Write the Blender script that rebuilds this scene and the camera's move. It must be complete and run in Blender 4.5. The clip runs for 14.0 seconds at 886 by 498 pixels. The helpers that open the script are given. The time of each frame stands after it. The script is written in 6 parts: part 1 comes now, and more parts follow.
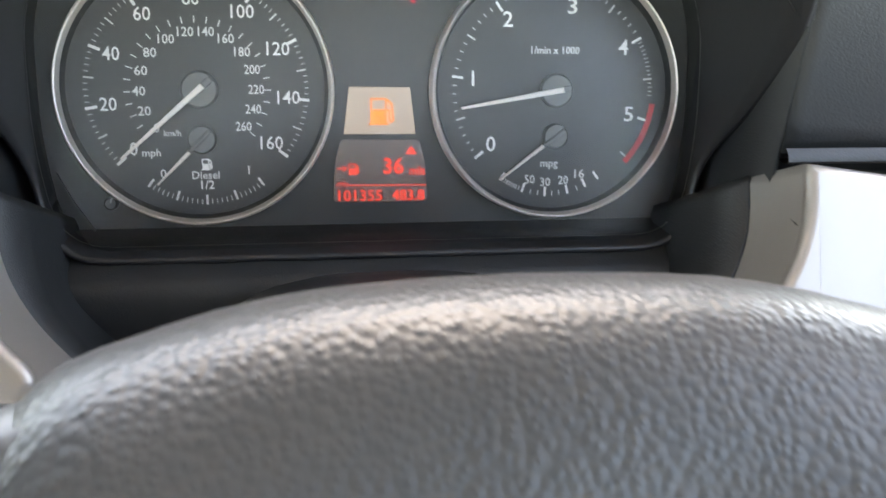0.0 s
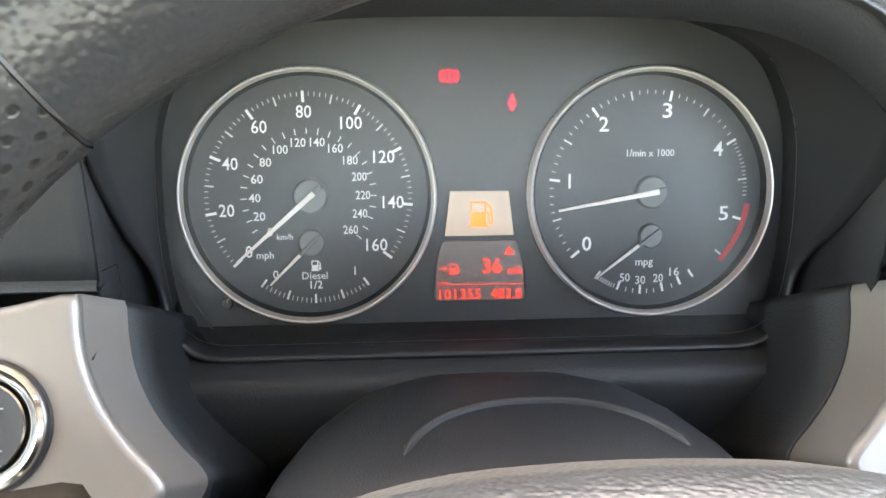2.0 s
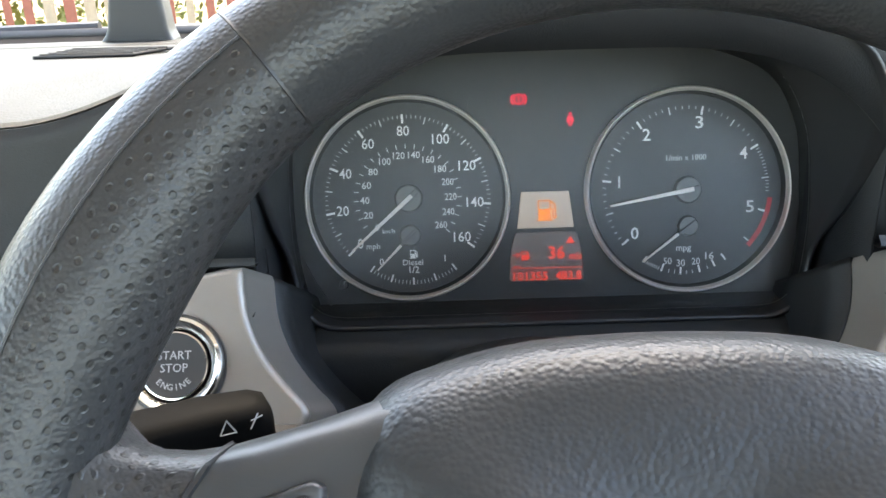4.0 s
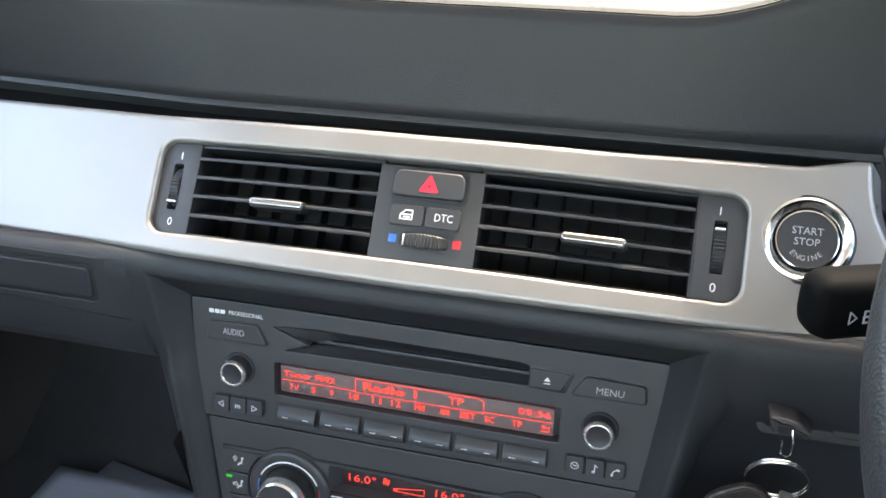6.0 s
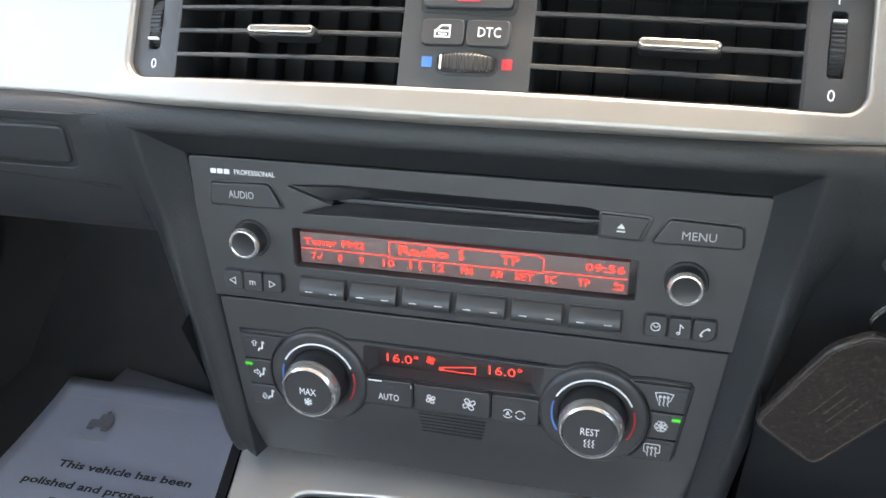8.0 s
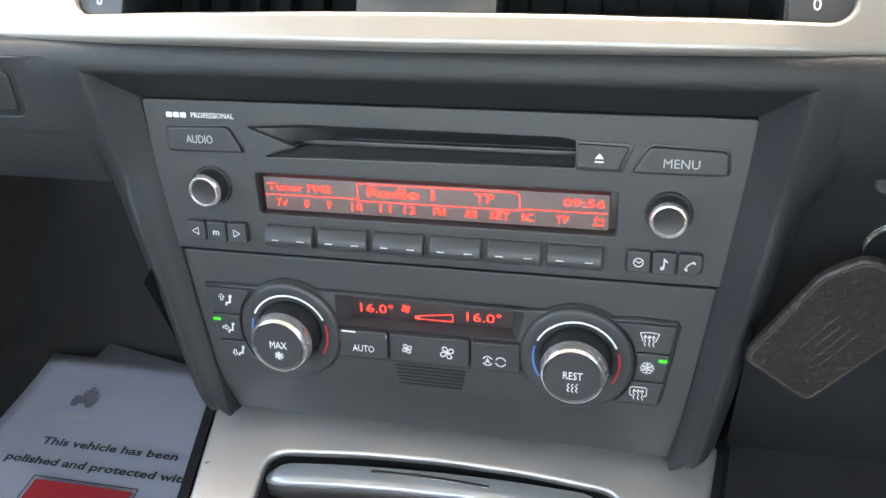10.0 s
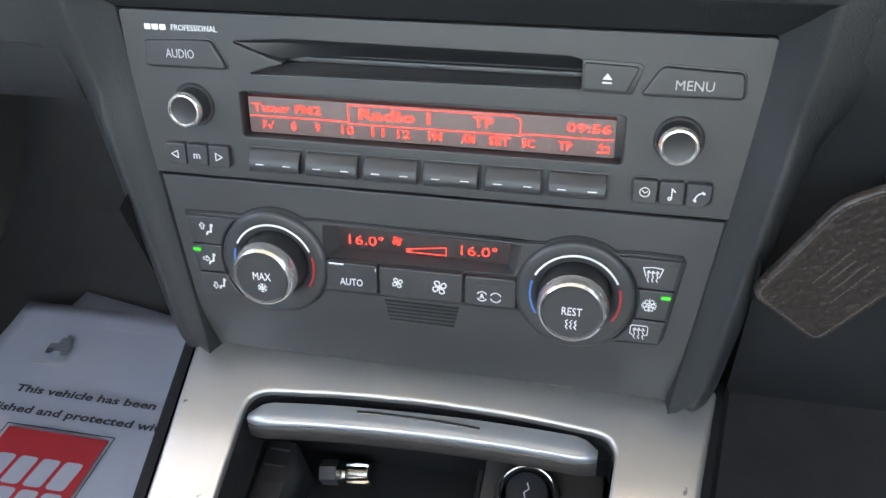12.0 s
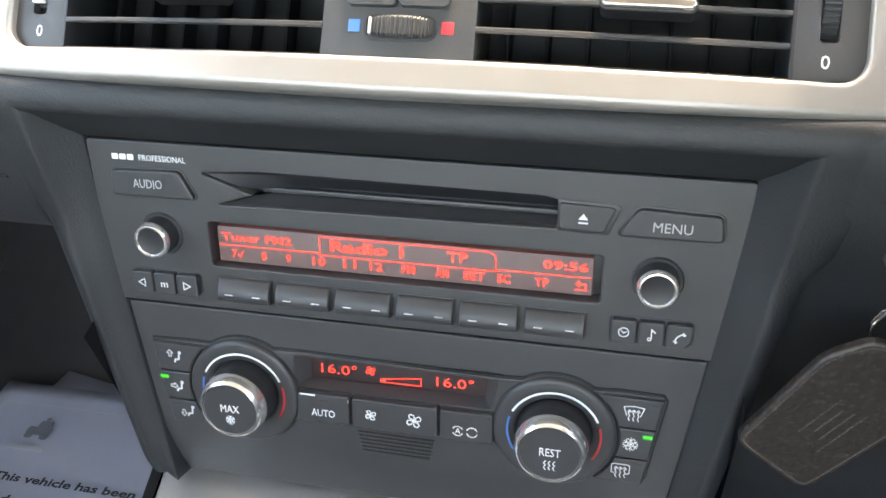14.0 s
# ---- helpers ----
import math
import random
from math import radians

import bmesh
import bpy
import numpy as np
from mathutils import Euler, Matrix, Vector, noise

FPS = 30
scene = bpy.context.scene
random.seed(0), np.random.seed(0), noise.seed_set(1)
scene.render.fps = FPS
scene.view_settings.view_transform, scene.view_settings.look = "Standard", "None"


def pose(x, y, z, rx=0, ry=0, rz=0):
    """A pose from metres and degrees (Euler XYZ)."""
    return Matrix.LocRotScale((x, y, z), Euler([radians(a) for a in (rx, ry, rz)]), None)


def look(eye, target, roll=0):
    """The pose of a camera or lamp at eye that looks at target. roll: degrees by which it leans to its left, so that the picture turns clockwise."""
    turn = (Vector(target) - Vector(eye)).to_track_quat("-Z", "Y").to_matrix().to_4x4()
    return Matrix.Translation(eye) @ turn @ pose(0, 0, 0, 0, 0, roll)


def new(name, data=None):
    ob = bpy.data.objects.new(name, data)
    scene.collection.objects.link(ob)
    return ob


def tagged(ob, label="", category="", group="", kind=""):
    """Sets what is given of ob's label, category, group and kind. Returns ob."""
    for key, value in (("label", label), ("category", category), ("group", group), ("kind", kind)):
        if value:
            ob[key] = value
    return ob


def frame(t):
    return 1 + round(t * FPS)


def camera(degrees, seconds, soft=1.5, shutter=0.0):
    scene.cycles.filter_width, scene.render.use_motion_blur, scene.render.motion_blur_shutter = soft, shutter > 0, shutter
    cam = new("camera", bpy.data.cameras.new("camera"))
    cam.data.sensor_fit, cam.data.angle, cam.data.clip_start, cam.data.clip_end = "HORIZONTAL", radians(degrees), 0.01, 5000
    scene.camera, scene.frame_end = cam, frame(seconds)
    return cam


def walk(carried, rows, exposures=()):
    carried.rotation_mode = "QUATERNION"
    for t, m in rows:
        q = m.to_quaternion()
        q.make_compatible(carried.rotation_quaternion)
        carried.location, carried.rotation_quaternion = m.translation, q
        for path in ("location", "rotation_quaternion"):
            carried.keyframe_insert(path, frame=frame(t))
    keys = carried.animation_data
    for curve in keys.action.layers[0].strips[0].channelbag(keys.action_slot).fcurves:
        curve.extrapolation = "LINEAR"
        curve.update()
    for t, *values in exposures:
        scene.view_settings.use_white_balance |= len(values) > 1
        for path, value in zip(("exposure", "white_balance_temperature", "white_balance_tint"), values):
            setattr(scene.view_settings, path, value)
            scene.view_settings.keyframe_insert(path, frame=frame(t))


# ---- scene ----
cam = camera(54.0, 14.0, 1.5, 0.2)
PATH = [
    (0, (0.33, -0.21, 0.945), (0.655, 1.541, 0.034), 3.3),
    (0.5, (0.323, -0.177, 0.963), (0.553, 1.565, 0.008), 3.5),
    (1, (0.332, -0.187, 0.962), (0.48, 1.597, 0.069), 1.9),
    (1.5, (0.323, -0.205, 0.971), (0.445, 1.602, 0.122), 1.2),
    (2, (0.319, -0.208, 0.975), (0.475, 1.597, 0.129), 1.1),
    (2.2, (0.322, -0.223, 0.982), (0.463, 1.589, 0.146), 0.5),
    (4.3, (0.303, -0.313, 0.99), (0.267, 1.537, 0.23), -1.5),
    (4.5, (0.28, -0.326, 0.992), (0.182, 1.523, 0.237), -1.1),
    (4.6, (0.27, -0.33, 0.998), (0.125, 1.506, 0.219), -1.2),
    (4.7, (0.254, -0.333, 1), (0.085, 1.491, 0.197), -0.6),
    (4.8, (0.236, -0.341, 0.999), (0.053, 1.478, 0.188), -0.8),
    (5, (0.217, -0.344, 0.994), (-0.062, 1.47, 0.199), -0.3),
    (5.1, (0.203, -0.345, 0.985), (-0.101, 1.473, 0.209), -0.1),
    (5.2, (0.1971, -0.3511, 0.9704), (-0.1333, 1.3118, 0.3086), -0.38),
    (5.5, (0.1448, -0.3695, 0.9887), (-0.1783, 1.2611, 0.2478), 0.45),
    (6, (0.1254, -0.3853, 0.9855), (-0.3114, 1.1907, 0.1868), -0.02),
    (6.5, (0.1153, -0.3756, 0.9745), (-0.3241, 1.1602, 0.1023), -1.15),
    (7, (0.1041, -0.3685, 0.9641), (-0.3242, 1.1294, 0.0231), -1.33),
    (7.5, (0.0938, -0.3513, 0.9423), (-0.3396, 1.1253, -0.0294), -2.26),
    (8, (0.091, -0.3367, 0.9204), (-0.3372, 1.1424, -0.0499), -3.3),
    (8.2, (0.0913, -0.3343, 0.9118), (-0.348, 1.1488, -0.0474), -3.85),
    (10.3, (0.0976, -0.3264, 0.8933), (-0.3101, 1.1254, -0.1258), -4.79),
    (10.5, (0.0953, -0.3312, 0.8919), (-0.3103, 1.1183, -0.1313), -4.46),
    (11, (0.0915, -0.3336, 0.8862), (-0.313, 1.1011, -0.158), -3.6),
    (11.5, (0.0879, -0.3288, 0.8747), (-0.3028, 1.0995, -0.1834), -3.07),
    (12, (0.0888, -0.3204, 0.8694), (-0.2806, 1.1031, -0.2029), -3.01),
    (12.5, (0.0827, -0.3165, 0.8664), (-0.2864, 1.0974, -0.2185), -2.42),
    (13, (0.0812, -0.2958, 0.8662), (-0.2803, 1.1285, -0.2075), -1.99),
    (13.5, (0.0881, -0.2885, 0.8822), (-0.275, 1.1596, -0.1588), -2.69),
    (14, (0.0926, -0.2886, 0.8925), (-0.2795, 1.1939, -0.0955), -2.67),
]
EXPOSURES = [(0.0, 4.35, 8900, 10), (0.6, 4.8, 9200, 10), (2.2, 4.8, 9100, 10), (4.3, 3.9, 7900, 6), (6.0, 3.9, 7900, 7), (8.2, 4.2, 8500, 8), (10.3, 4.45, 8500, 7), (14.0, 4.45, 8700, 8)]
walk(cam, [(t, look(eye, target, roll)) for t, eye, target, roll in PATH], EXPOSURES)

# ---- light ----
def build_light():
    w = bpy.data.worlds.new("daylight")
    scene.world = w
    w.use_nodes = True
    nt = w.node_tree
    sky = nt.nodes.new("ShaderNodeTexSky")
    sky.sky_type, sky.sun_disc = "NISHITA", False
    sky.sun_elevation, sky.sun_rotation = radians(SUN_UP), radians(SUN_TURN)
    sky.dust_density = 2.0
    nt.links.new(sky.outputs[0], nt.nodes["Background"].inputs[0])
    nt.nodes["Background"].inputs[1].default_value = SKY_STRENGTH
    lamp = bpy.data.lights.new("sun", "SUN")
    lamp.energy, lamp.angle, lamp.color = SUN_STRENGTH, radians(0.6), (1.0, 0.93, 0.84)
    a, e = radians(SUN_TURN), radians(SUN_UP)
    towards = Vector((math.sin(a) * math.cos(e), math.cos(a) * math.cos(e), math.sin(e)))
    ob = new("sun", lamp)
    ob.matrix_world = look(towards * 20, (0, 0, 0))


SUN_UP, SUN_TURN, SUN_STRENGTH, SKY_STRENGTH = 62.0, 14.0, 0.72, 0.15
build_light()


# ---- materials ----
def material(name, colour, rough=0.5, metal=0.0, grain=0.0, grain_size=900.0, mottle=0.12, mottle_size=25.0, coat=0.0, leather=False, holes=0.0, spec=0.5):
    """A surface with fine relief (grain) and soft stains (mottle)."""
    m = bpy.data.materials.new(name)
    m.use_nodes = True
    nt = m.node_tree
    n, l = nt.nodes, nt.links
    b = n["Principled BSDF"]
    b.inputs["Roughness"].default_value, b.inputs["Metallic"].default_value = rough, metal
    b.inputs["Coat Weight"].default_value = coat
    b.inputs["Specular IOR Level"].default_value = spec
    tc = n.new("ShaderNodeTexCoord")
    no = n.new("ShaderNodeTexNoise")
    no.inputs["Scale"].default_value, no.inputs["Detail"].default_value = mottle_size, 5.0
    l.new(tc.outputs["Object"], no.inputs["Vector"])
    mx = n.new("ShaderNodeMix")
    mx.data_type = "RGBA"
    lo = [c * (1 - mottle) for c in colour] + [1]
    hi = [min(1, c * (1 + mottle)) for c in colour] + [1]
    mx.inputs[6].default_value, mx.inputs[7].default_value = lo, hi
    l.new(no.outputs[0], mx.inputs[0])
    out = mx.outputs[2]
    rr = n.new("ShaderNodeMapRange")
    rr.inputs[3].default_value, rr.inputs[4].default_value = max(0, rough - 0.07), min(1, rough + 0.07)
    l.new(no.outputs[0], rr.inputs[0])
    l.new(rr.outputs[0], b.inputs["Roughness"])
    if grain:
        if leather:
            g = n.new("ShaderNodeTexVoronoi")
            g.feature = "SMOOTH_F1"
            g.inputs["Smoothness"].default_value = 0.6
            source = g.outputs[0]
        else:
            g = n.new("ShaderNodeTexNoise")
            g.inputs["Detail"].default_value = 3.0
            source = g.outputs[0]
        g.inputs["Scale"].default_value = grain_size
        l.new(tc.outputs["Object"], g.inputs["Vector"])
        bp = n.new("ShaderNodeBump")
        bp.inputs["Strength"].default_value, bp.inputs["Distance"].default_value = grain, 0.0012 if leather else 0.0004
        bp.invert = leather
        l.new(source, bp.inputs["Height"])
        l.new(bp.outputs[0], b.inputs["Normal"])
    if holes:
        v = n.new("ShaderNodeTexVoronoi")
        v.voronoi_dimensions = "2D"
        v.inputs["Scale"].default_value, v.inputs["Randomness"].default_value = holes, 0.08
        mp = n.new("ShaderNodeMapping")
        mp.inputs["Rotation"].default_value = (0, 0, radians(45))
        l.new(tc.outputs["UV"], mp.inputs["Vector"])
        l.new(mp.outputs[0], v.inputs["Vector"])
        r = n.new("ShaderNodeMapRange")
        r.inputs[1].default_value, r.inputs[2].default_value = 0.14, 0.24
        l.new(v.outputs[0], r.inputs[0])
        m2 = n.new("ShaderNodeMix")
        m2.data_type = "RGBA"
        m2.inputs[6].default_value = (0.010, 0.010, 0.010, 1)
        l.new(r.outputs[0], m2.inputs[0])
        l.new(out, m2.inputs[7])
        out = m2.outputs[2]
        b2 = n.new("ShaderNodeBump")
        b2.inputs["Strength"].default_value, b2.inputs["Distance"].default_value = 0.45, 0.0004
        l.new(r.outputs[0], b2.inputs["Height"])
        if grain:
            l.new(bp.outputs[0], b2.inputs["Normal"])
        l.new(b2.outputs[0], b.inputs["Normal"])
    l.new(out, b.inputs["Base Color"])
    return m


def glowing(name, colour, strength, base=(0.02, 0.02, 0.02)):
    m = bpy.data.materials.new(name)
    m.use_nodes = True
    b = m.node_tree.nodes["Principled BSDF"]
    b.inputs["Base Color"].default_value = (*base, 1)
    b.inputs["Emission Color"].default_value = (*colour, 1)
    b.inputs["Emission Strength"].default_value = strength
    return m


def glass(name, rough=0.02, tint=(1, 1, 1), even=0.0):
    m = bpy.data.materials.new(name)
    m.use_nodes = True
    nt = m.node_tree
    nt.nodes.remove(nt.nodes["Principled BSDF"])
    t, g, x, f = (nt.nodes.new("ShaderNode" + k) for k in ("BsdfTransparent", "BsdfGlossy", "MixShader", "Fresnel"))
    t.inputs[0].default_value = (*tint, 1)
    g.inputs["Roughness"].default_value = rough
    f.inputs[0].default_value = 1.45
    x.inputs[0].default_value = even
    if not even:
        nt.links.new(f.outputs[0], x.inputs[0])
    nt.links.new(t.outputs[0], x.inputs[1])
    nt.links.new(g.outputs[0], x.inputs[2])
    nt.links.new(x.outputs[0], nt.nodes["Material Output"].inputs[0])
    return m


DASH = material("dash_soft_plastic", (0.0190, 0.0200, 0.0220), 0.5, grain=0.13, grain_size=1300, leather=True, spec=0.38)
# the dash plastic again, lighter and warmer: sun on the top mixed in
DASH_LIT = material("dash_plastic_lit", (0.026, 0.026, 0.024), 0.7, grain=0.35, grain_size=800, leather=True, spec=0.3)
PANEL = material("panel_plastic", (0.038, 0.038, 0.0395), 0.44, grain=0.25, grain_size=1600)
BUTTON = material("button_plastic", (0.036, 0.036, 0.038), 0.42, grain=0.15, grain_size=2000)
BLACK = material("black_plastic", (0.02, 0.02, 0.022), 0.4, grain=0.1)
# near black for joints and gaps; shade inside cavities is put into it
VOID = material("cavity_shade", (0.006, 0.006, 0.007), 0.7)
# rubber at the windscreen base; inside bays and under the dash, painted shade
SEAL_AND_SHADE = material("rubber_seal_and_shade", (0.012, 0.012, 0.013), 0.9, spec=0.05)
SPOKE = material("spoke_plastic", (0.034, 0.035, 0.037), 0.38, grain=0.1, grain_size=1500)
SILVER = material("satin_silver", (0.315, 0.290, 0.268), 0.38, metal=0.55, grain=0.08, grain_size=2500, mottle=0.04, mottle_size=60)
CHROME = material("chrome", (0.66, 0.64, 0.61), 0.16, metal=1.0, mottle=0.04)
RING = material("bright_ring", (0.86, 0.83, 0.80), 0.17, metal=0.85, mottle=0.04)
TAB = material("tab_chrome", (0.45, 0.43, 0.41), 0.22, metal=1.0, mottle=0.04)
LEVER = material("stalk_plastic", (0.003, 0.003, 0.0032), 0.7, grain=0.1, spec=0.06)
LEATHER = material("wheel_leather", (0.027, 0.028, 0.030), 0.36, grain=0.2, grain_size=800, leather=True)
PERFORATED = material("perforated_leather", (0.026, 0.026, 0.028), 0.38, grain=0.15, grain_size=900, leather=True, holes=235)
PAD = material("airbag_leather", (0.021, 0.0225, 0.025), 0.40, grain=0.22, grain_size=640, leather=True, spec=0.45)
WHITE = material("white_print", (0.75, 0.75, 0.74), 0.6, mottle=0.03)
GREY_PRINT = material("grey_print", (0.42, 0.42, 0.42), 0.6, mottle=0.05)
RED_PRINT = material("red_print", (0.5, 0.02, 0.03), 0.5)
BLUE_PRINT = material("blue_print", (0.05, 0.18, 0.5), 0.5)
DIAL = material("dial_face", (0.03, 0.031, 0.033), 0.6, grain=0.1)
CARPET = material("carpet", (0.05, 0.05, 0.052), 0.95, grain=1.0, grain_size=500, mottle=0.3)
# white paper tinted blue: the skylight's cast in the footwell is in the colour
PAPER = material("paper", (0.47, 0.50, 0.60), 0.8, grain=0.2, grain_size=60, mottle=0.03)
INK = material("ink", (0.055, 0.055, 0.066), 0.8)
PALE_INK = material("pale_ink", (0.52, 0.53, 0.57), 0.8)
CREST_INK = material("crest_ink", (0.24, 0.25, 0.29), 0.8, mottle=0.3, mottle_size=300)
PAPER_RED = material("paper_red", (0.55, 0.035, 0.05), 0.75)
FOB = material("brown_leather", (0.022, 0.0165, 0.0145), 0.42, grain=0.5, grain_size=400, leather=True)
STITCH = material("stitch_thread", (0.085, 0.068, 0.058), 0.8)
DOOR = material("door_trim_plastic", (0.045, 0.045, 0.047), 0.6, grain=0.2, grain_size=700)
CLOTH = material("headlining", (0.62, 0.60, 0.57), 0.9, grain=0.5, grain_size=500)
RED_GLOW = glowing("red_display_light", (1.0, 0.05, 0.035), 0.12)
TRIP_GLOW = glowing("red_trip_light", (1.0, 0.06, 0.04), 0.055)
AMBER_GLOW = glowing("amber_display_light", (1.0, 0.27, 0.012), 0.065)
GREEN_GLOW = glowing("green_led", (0.005, 1.0, 0.03), 0.05)
WARN_GLOW = glowing("red_warning_light", (1.0, 0.005, 0.05), 0.075)
SCREEN = glowing("display_backlight", (0.9, 0.12, 0.08), 0.0022, (0.105, 0.085, 0.080))
SMALL_SCREEN = glowing("small_display_backlight", (0.8, 0.02, 0.02), 0.0006, (0.016, 0.011, 0.011))
TRIP_SCREEN = glowing("trip_backlight", (0.7, 0.3, 0.25), 0.0012, (0.14, 0.125, 0.12))
GREY_SCREEN = glowing("grey_display_backlight", (0.6, 0.52, 0.46), 0.022, (0.24, 0.21, 0.19))
CLEAR = glass("clear_glass", even=0.06)
COVER = glass("hazy_cover", 0.3)


# ---- mesh tools ----
def part(name, bm, mat, parent=None, label="", smooth=40):
    me = bpy.data.meshes.new(name)
    bmesh.ops.recalc_face_normals(bm, faces=bm.faces)
    bm.to_mesh(me)
    bm.free()
    me.materials.append(mat)
    if smooth:
        me.polygons.foreach_set("use_smooth", [True] * len(me.polygons))
        me.set_sharp_from_angle(angle=radians(smooth))
    ob = new(name, me)
    if parent:
        ob.parent = parent
    if label:
        ob["label"] = label
    return ob


def root(name, m, label, category, group="", kind=""):
    ob = new(name)
    ob.empty_display_size = 0.02
    ob.matrix_world = m
    return tagged(ob, label, category, group, kind)


def leaning(x, y, z, lean):
    """A face that leans forward at its top: local x to the right, y up along the face, z out of it."""
    return pose(x, y, z, 90 - lean)


def rrect(cx, cy, w, h, r, n=5):
    r = min(r, w / 2 - 1e-5, h / 2 - 1e-5)
    pts = []
    for k, (sx, sy) in enumerate(((1, 1), (-1, 1), (-1, -1), (1, -1))):
        ox, oy = cx + sx * (w / 2 - r), cy + sy * (h / 2 - r)
        for i in range(n + 1):
            a = math.pi / 2 * (k + i / n)
            pts.append((ox + r * math.cos(a), oy + r * math.sin(a)))
    return pts


def rounded(pts, r, n=4):
    """A polygon with its corners rounded by about r."""
    out, c = [], len(pts)
    for i in range(c):
        p0, p, p1 = (Vector(pts[(i + k) % c]) for k in (-1, 0, 1))
        a, b = (p0 - p), (p1 - p)
        d = min(r, a.length * 0.45, b.length * 0.45)
        s, e = p + a.normalized() * d, p + b.normalized() * d
        for k in range(n + 1):
            t = k / n
            out.append(tuple((1 - t) ** 2 * s + 2 * t * (1 - t) * p + t * t * e))
    return out


def densify(pts, step=0.012):
    """Points added along the straight stretches of an outline."""
    out = []
    for a, b in zip(pts, pts[1:] + pts[:1]):
        a, b = Vector(a), Vector(b)
        n = max(1, int((b - a).length / step))
        out += [tuple(a + (b - a) * k / n) for k in range(n)]
    return out


def circle(cx, cy, r, n=40):
    return [(cx + r * math.cos(2 * math.pi * i / n), cy + r * math.sin(2 * math.pi * i / n)) for i in range(n)]


def area2(pts):
    return sum(pts[i - 1][0] * pts[i][1] - pts[i][0] * pts[i - 1][1] for i in range(len(pts)))


def shrink(pts, d):
    """The outline moved inwards by d."""
    s = 1 if area2(pts) > 0 else -1
    out, c = [], len(pts)
    for i in range(c):
        p0, p, p1 = (Vector(pts[(i + k) % c]) for k in (-1, 0, 1))
        a, b = (p - p0), (p1 - p)
        if a.length < 1e-9 or b.length < 1e-9:
            out.append(tuple(p))
            continue
        a.normalize(), b.normalize()
        na, nb = Vector((-a.y, a.x)) * s, Vector((-b.y, b.x)) * s
        m = na + nb
        k = max(0.35, m.dot(m) / 2)
        out.append(tuple(p + m * (d / k)))
    return out


def slab(bm, outer, z0, z1, r=0.0006, holes=(), hole_r=None, seg=3):
    """A plate from an outline, with rounded front edges, and holes through it."""
    loops = []
    for pts, sign, rr in [(outer, 1, r)] + [(h, -1, r if hole_r is None else hole_r) for h in holes]:
        rows = [[bm.verts.new((x, y, z0)) for x, y in pts]]
        for k in range(seg + 1):
            a = math.pi / 2 * k / seg
            q = shrink(pts, sign * rr * (1 - math.cos(a)))
            rows.append([bm.verts.new((x, y, z1 - rr + rr * math.sin(a))) for x, y in q])
        if rr > 0.0004:
            rows.append([bm.verts.new((x, y, z1)) for x, y in shrink(pts, sign * (rr + 0.0002))])
        for u, v in zip(rows, rows[1:]):
            for i in range(len(u)):
                bm.faces.new((u[i - 1], u[i], v[i], v[i - 1]))
        loops.append(rows[-1])
    if not holes:
        bm.faces.new(loops[0])
    else:
        edges = []
        for ring in loops:
            for i in range(len(ring)):
                edges.append(bm.edges.get((ring[i - 1], ring[i])) or bm.edges.new((ring[i - 1], ring[i])))
        bmesh.ops.triangle_fill(bm, use_beauty=True, edges=edges)
    return bm


def plate(name, outer, z0, z1, mat, parent, label="", r=0.0006, holes=(), hole_r=None, seg=3):
    return part(name, slab(bmesh.new(), outer, z0, z1, r, holes, hole_r, seg), mat, parent, label)


def lathe(name, profile, mat, parent, label="", at=(0, 0, 0), n=48, close=False):
    """A turned part about local z through at; the profile is (radius, height) rows."""
    bm = bmesh.new()
    rows = []
    for r, z in profile:
        if r < 1e-7:
            rows.append([bm.verts.new((at[0], at[1], at[2] + z))])
        else:
            rows.append([bm.verts.new((at[0] + r * math.cos(2 * math.pi * i / n), at[1] + r * math.sin(2 * math.pi * i / n), at[2] + z)) for i in range(n)])
    if close:
        rows.append(rows[0])
    for u, v in zip(rows, rows[1:]):
        for i in range(n):
            f = [u[i - 1], u[i], v[i], v[i - 1]] if len(u) > 1 and len(v) > 1 else ([u[i - 1], u[i], v[0]] if len(u) > 1 else [u[0], v[i], v[i - 1]])
            bm.faces.new(f)
    return part(name, bm, mat, parent, label)


def tube(name, points, radius, mat, parent, label="", n=8, closed=False):
    """A round bar along points; radius may be a list."""
    bm = bmesh.new()
    pts = [Vector(p) for p in points]
    rad = radius if isinstance(radius, (list, tuple)) else [radius] * len(pts)
    rows, c = [], len(pts)
    for i, p in enumerate(pts):
        a = pts[(i - 1) % c] if closed or i else p
        b = pts[(i + 1) % c] if closed or i < c - 1 else p
        t = (b - a).normalized()
        ref = Vector((0, 0, 1)) if abs(t.z) < 0.9 else Vector((1, 0, 0))
        u = t.cross(ref).normalized()
        v = t.cross(u).normalized()
        rows.append([bm.verts.new(p + rad[i] * (math.cos(2 * math.pi * k / n) * u + math.sin(2 * math.pi * k / n) * v)) for k in range(n)])
    pairs = list(zip(rows, rows[1:])) + ([(rows[-1], rows[0])] if closed else [])
    for u, v in pairs:
        for k in range(n):
            bm.faces.new((u[k - 1], u[k], v[k], v[k - 1]))
    if not closed:
        bm.faces.new(rows[0])
        bm.faces.new(rows[-1])
    return part(name, bm, mat, parent, label)


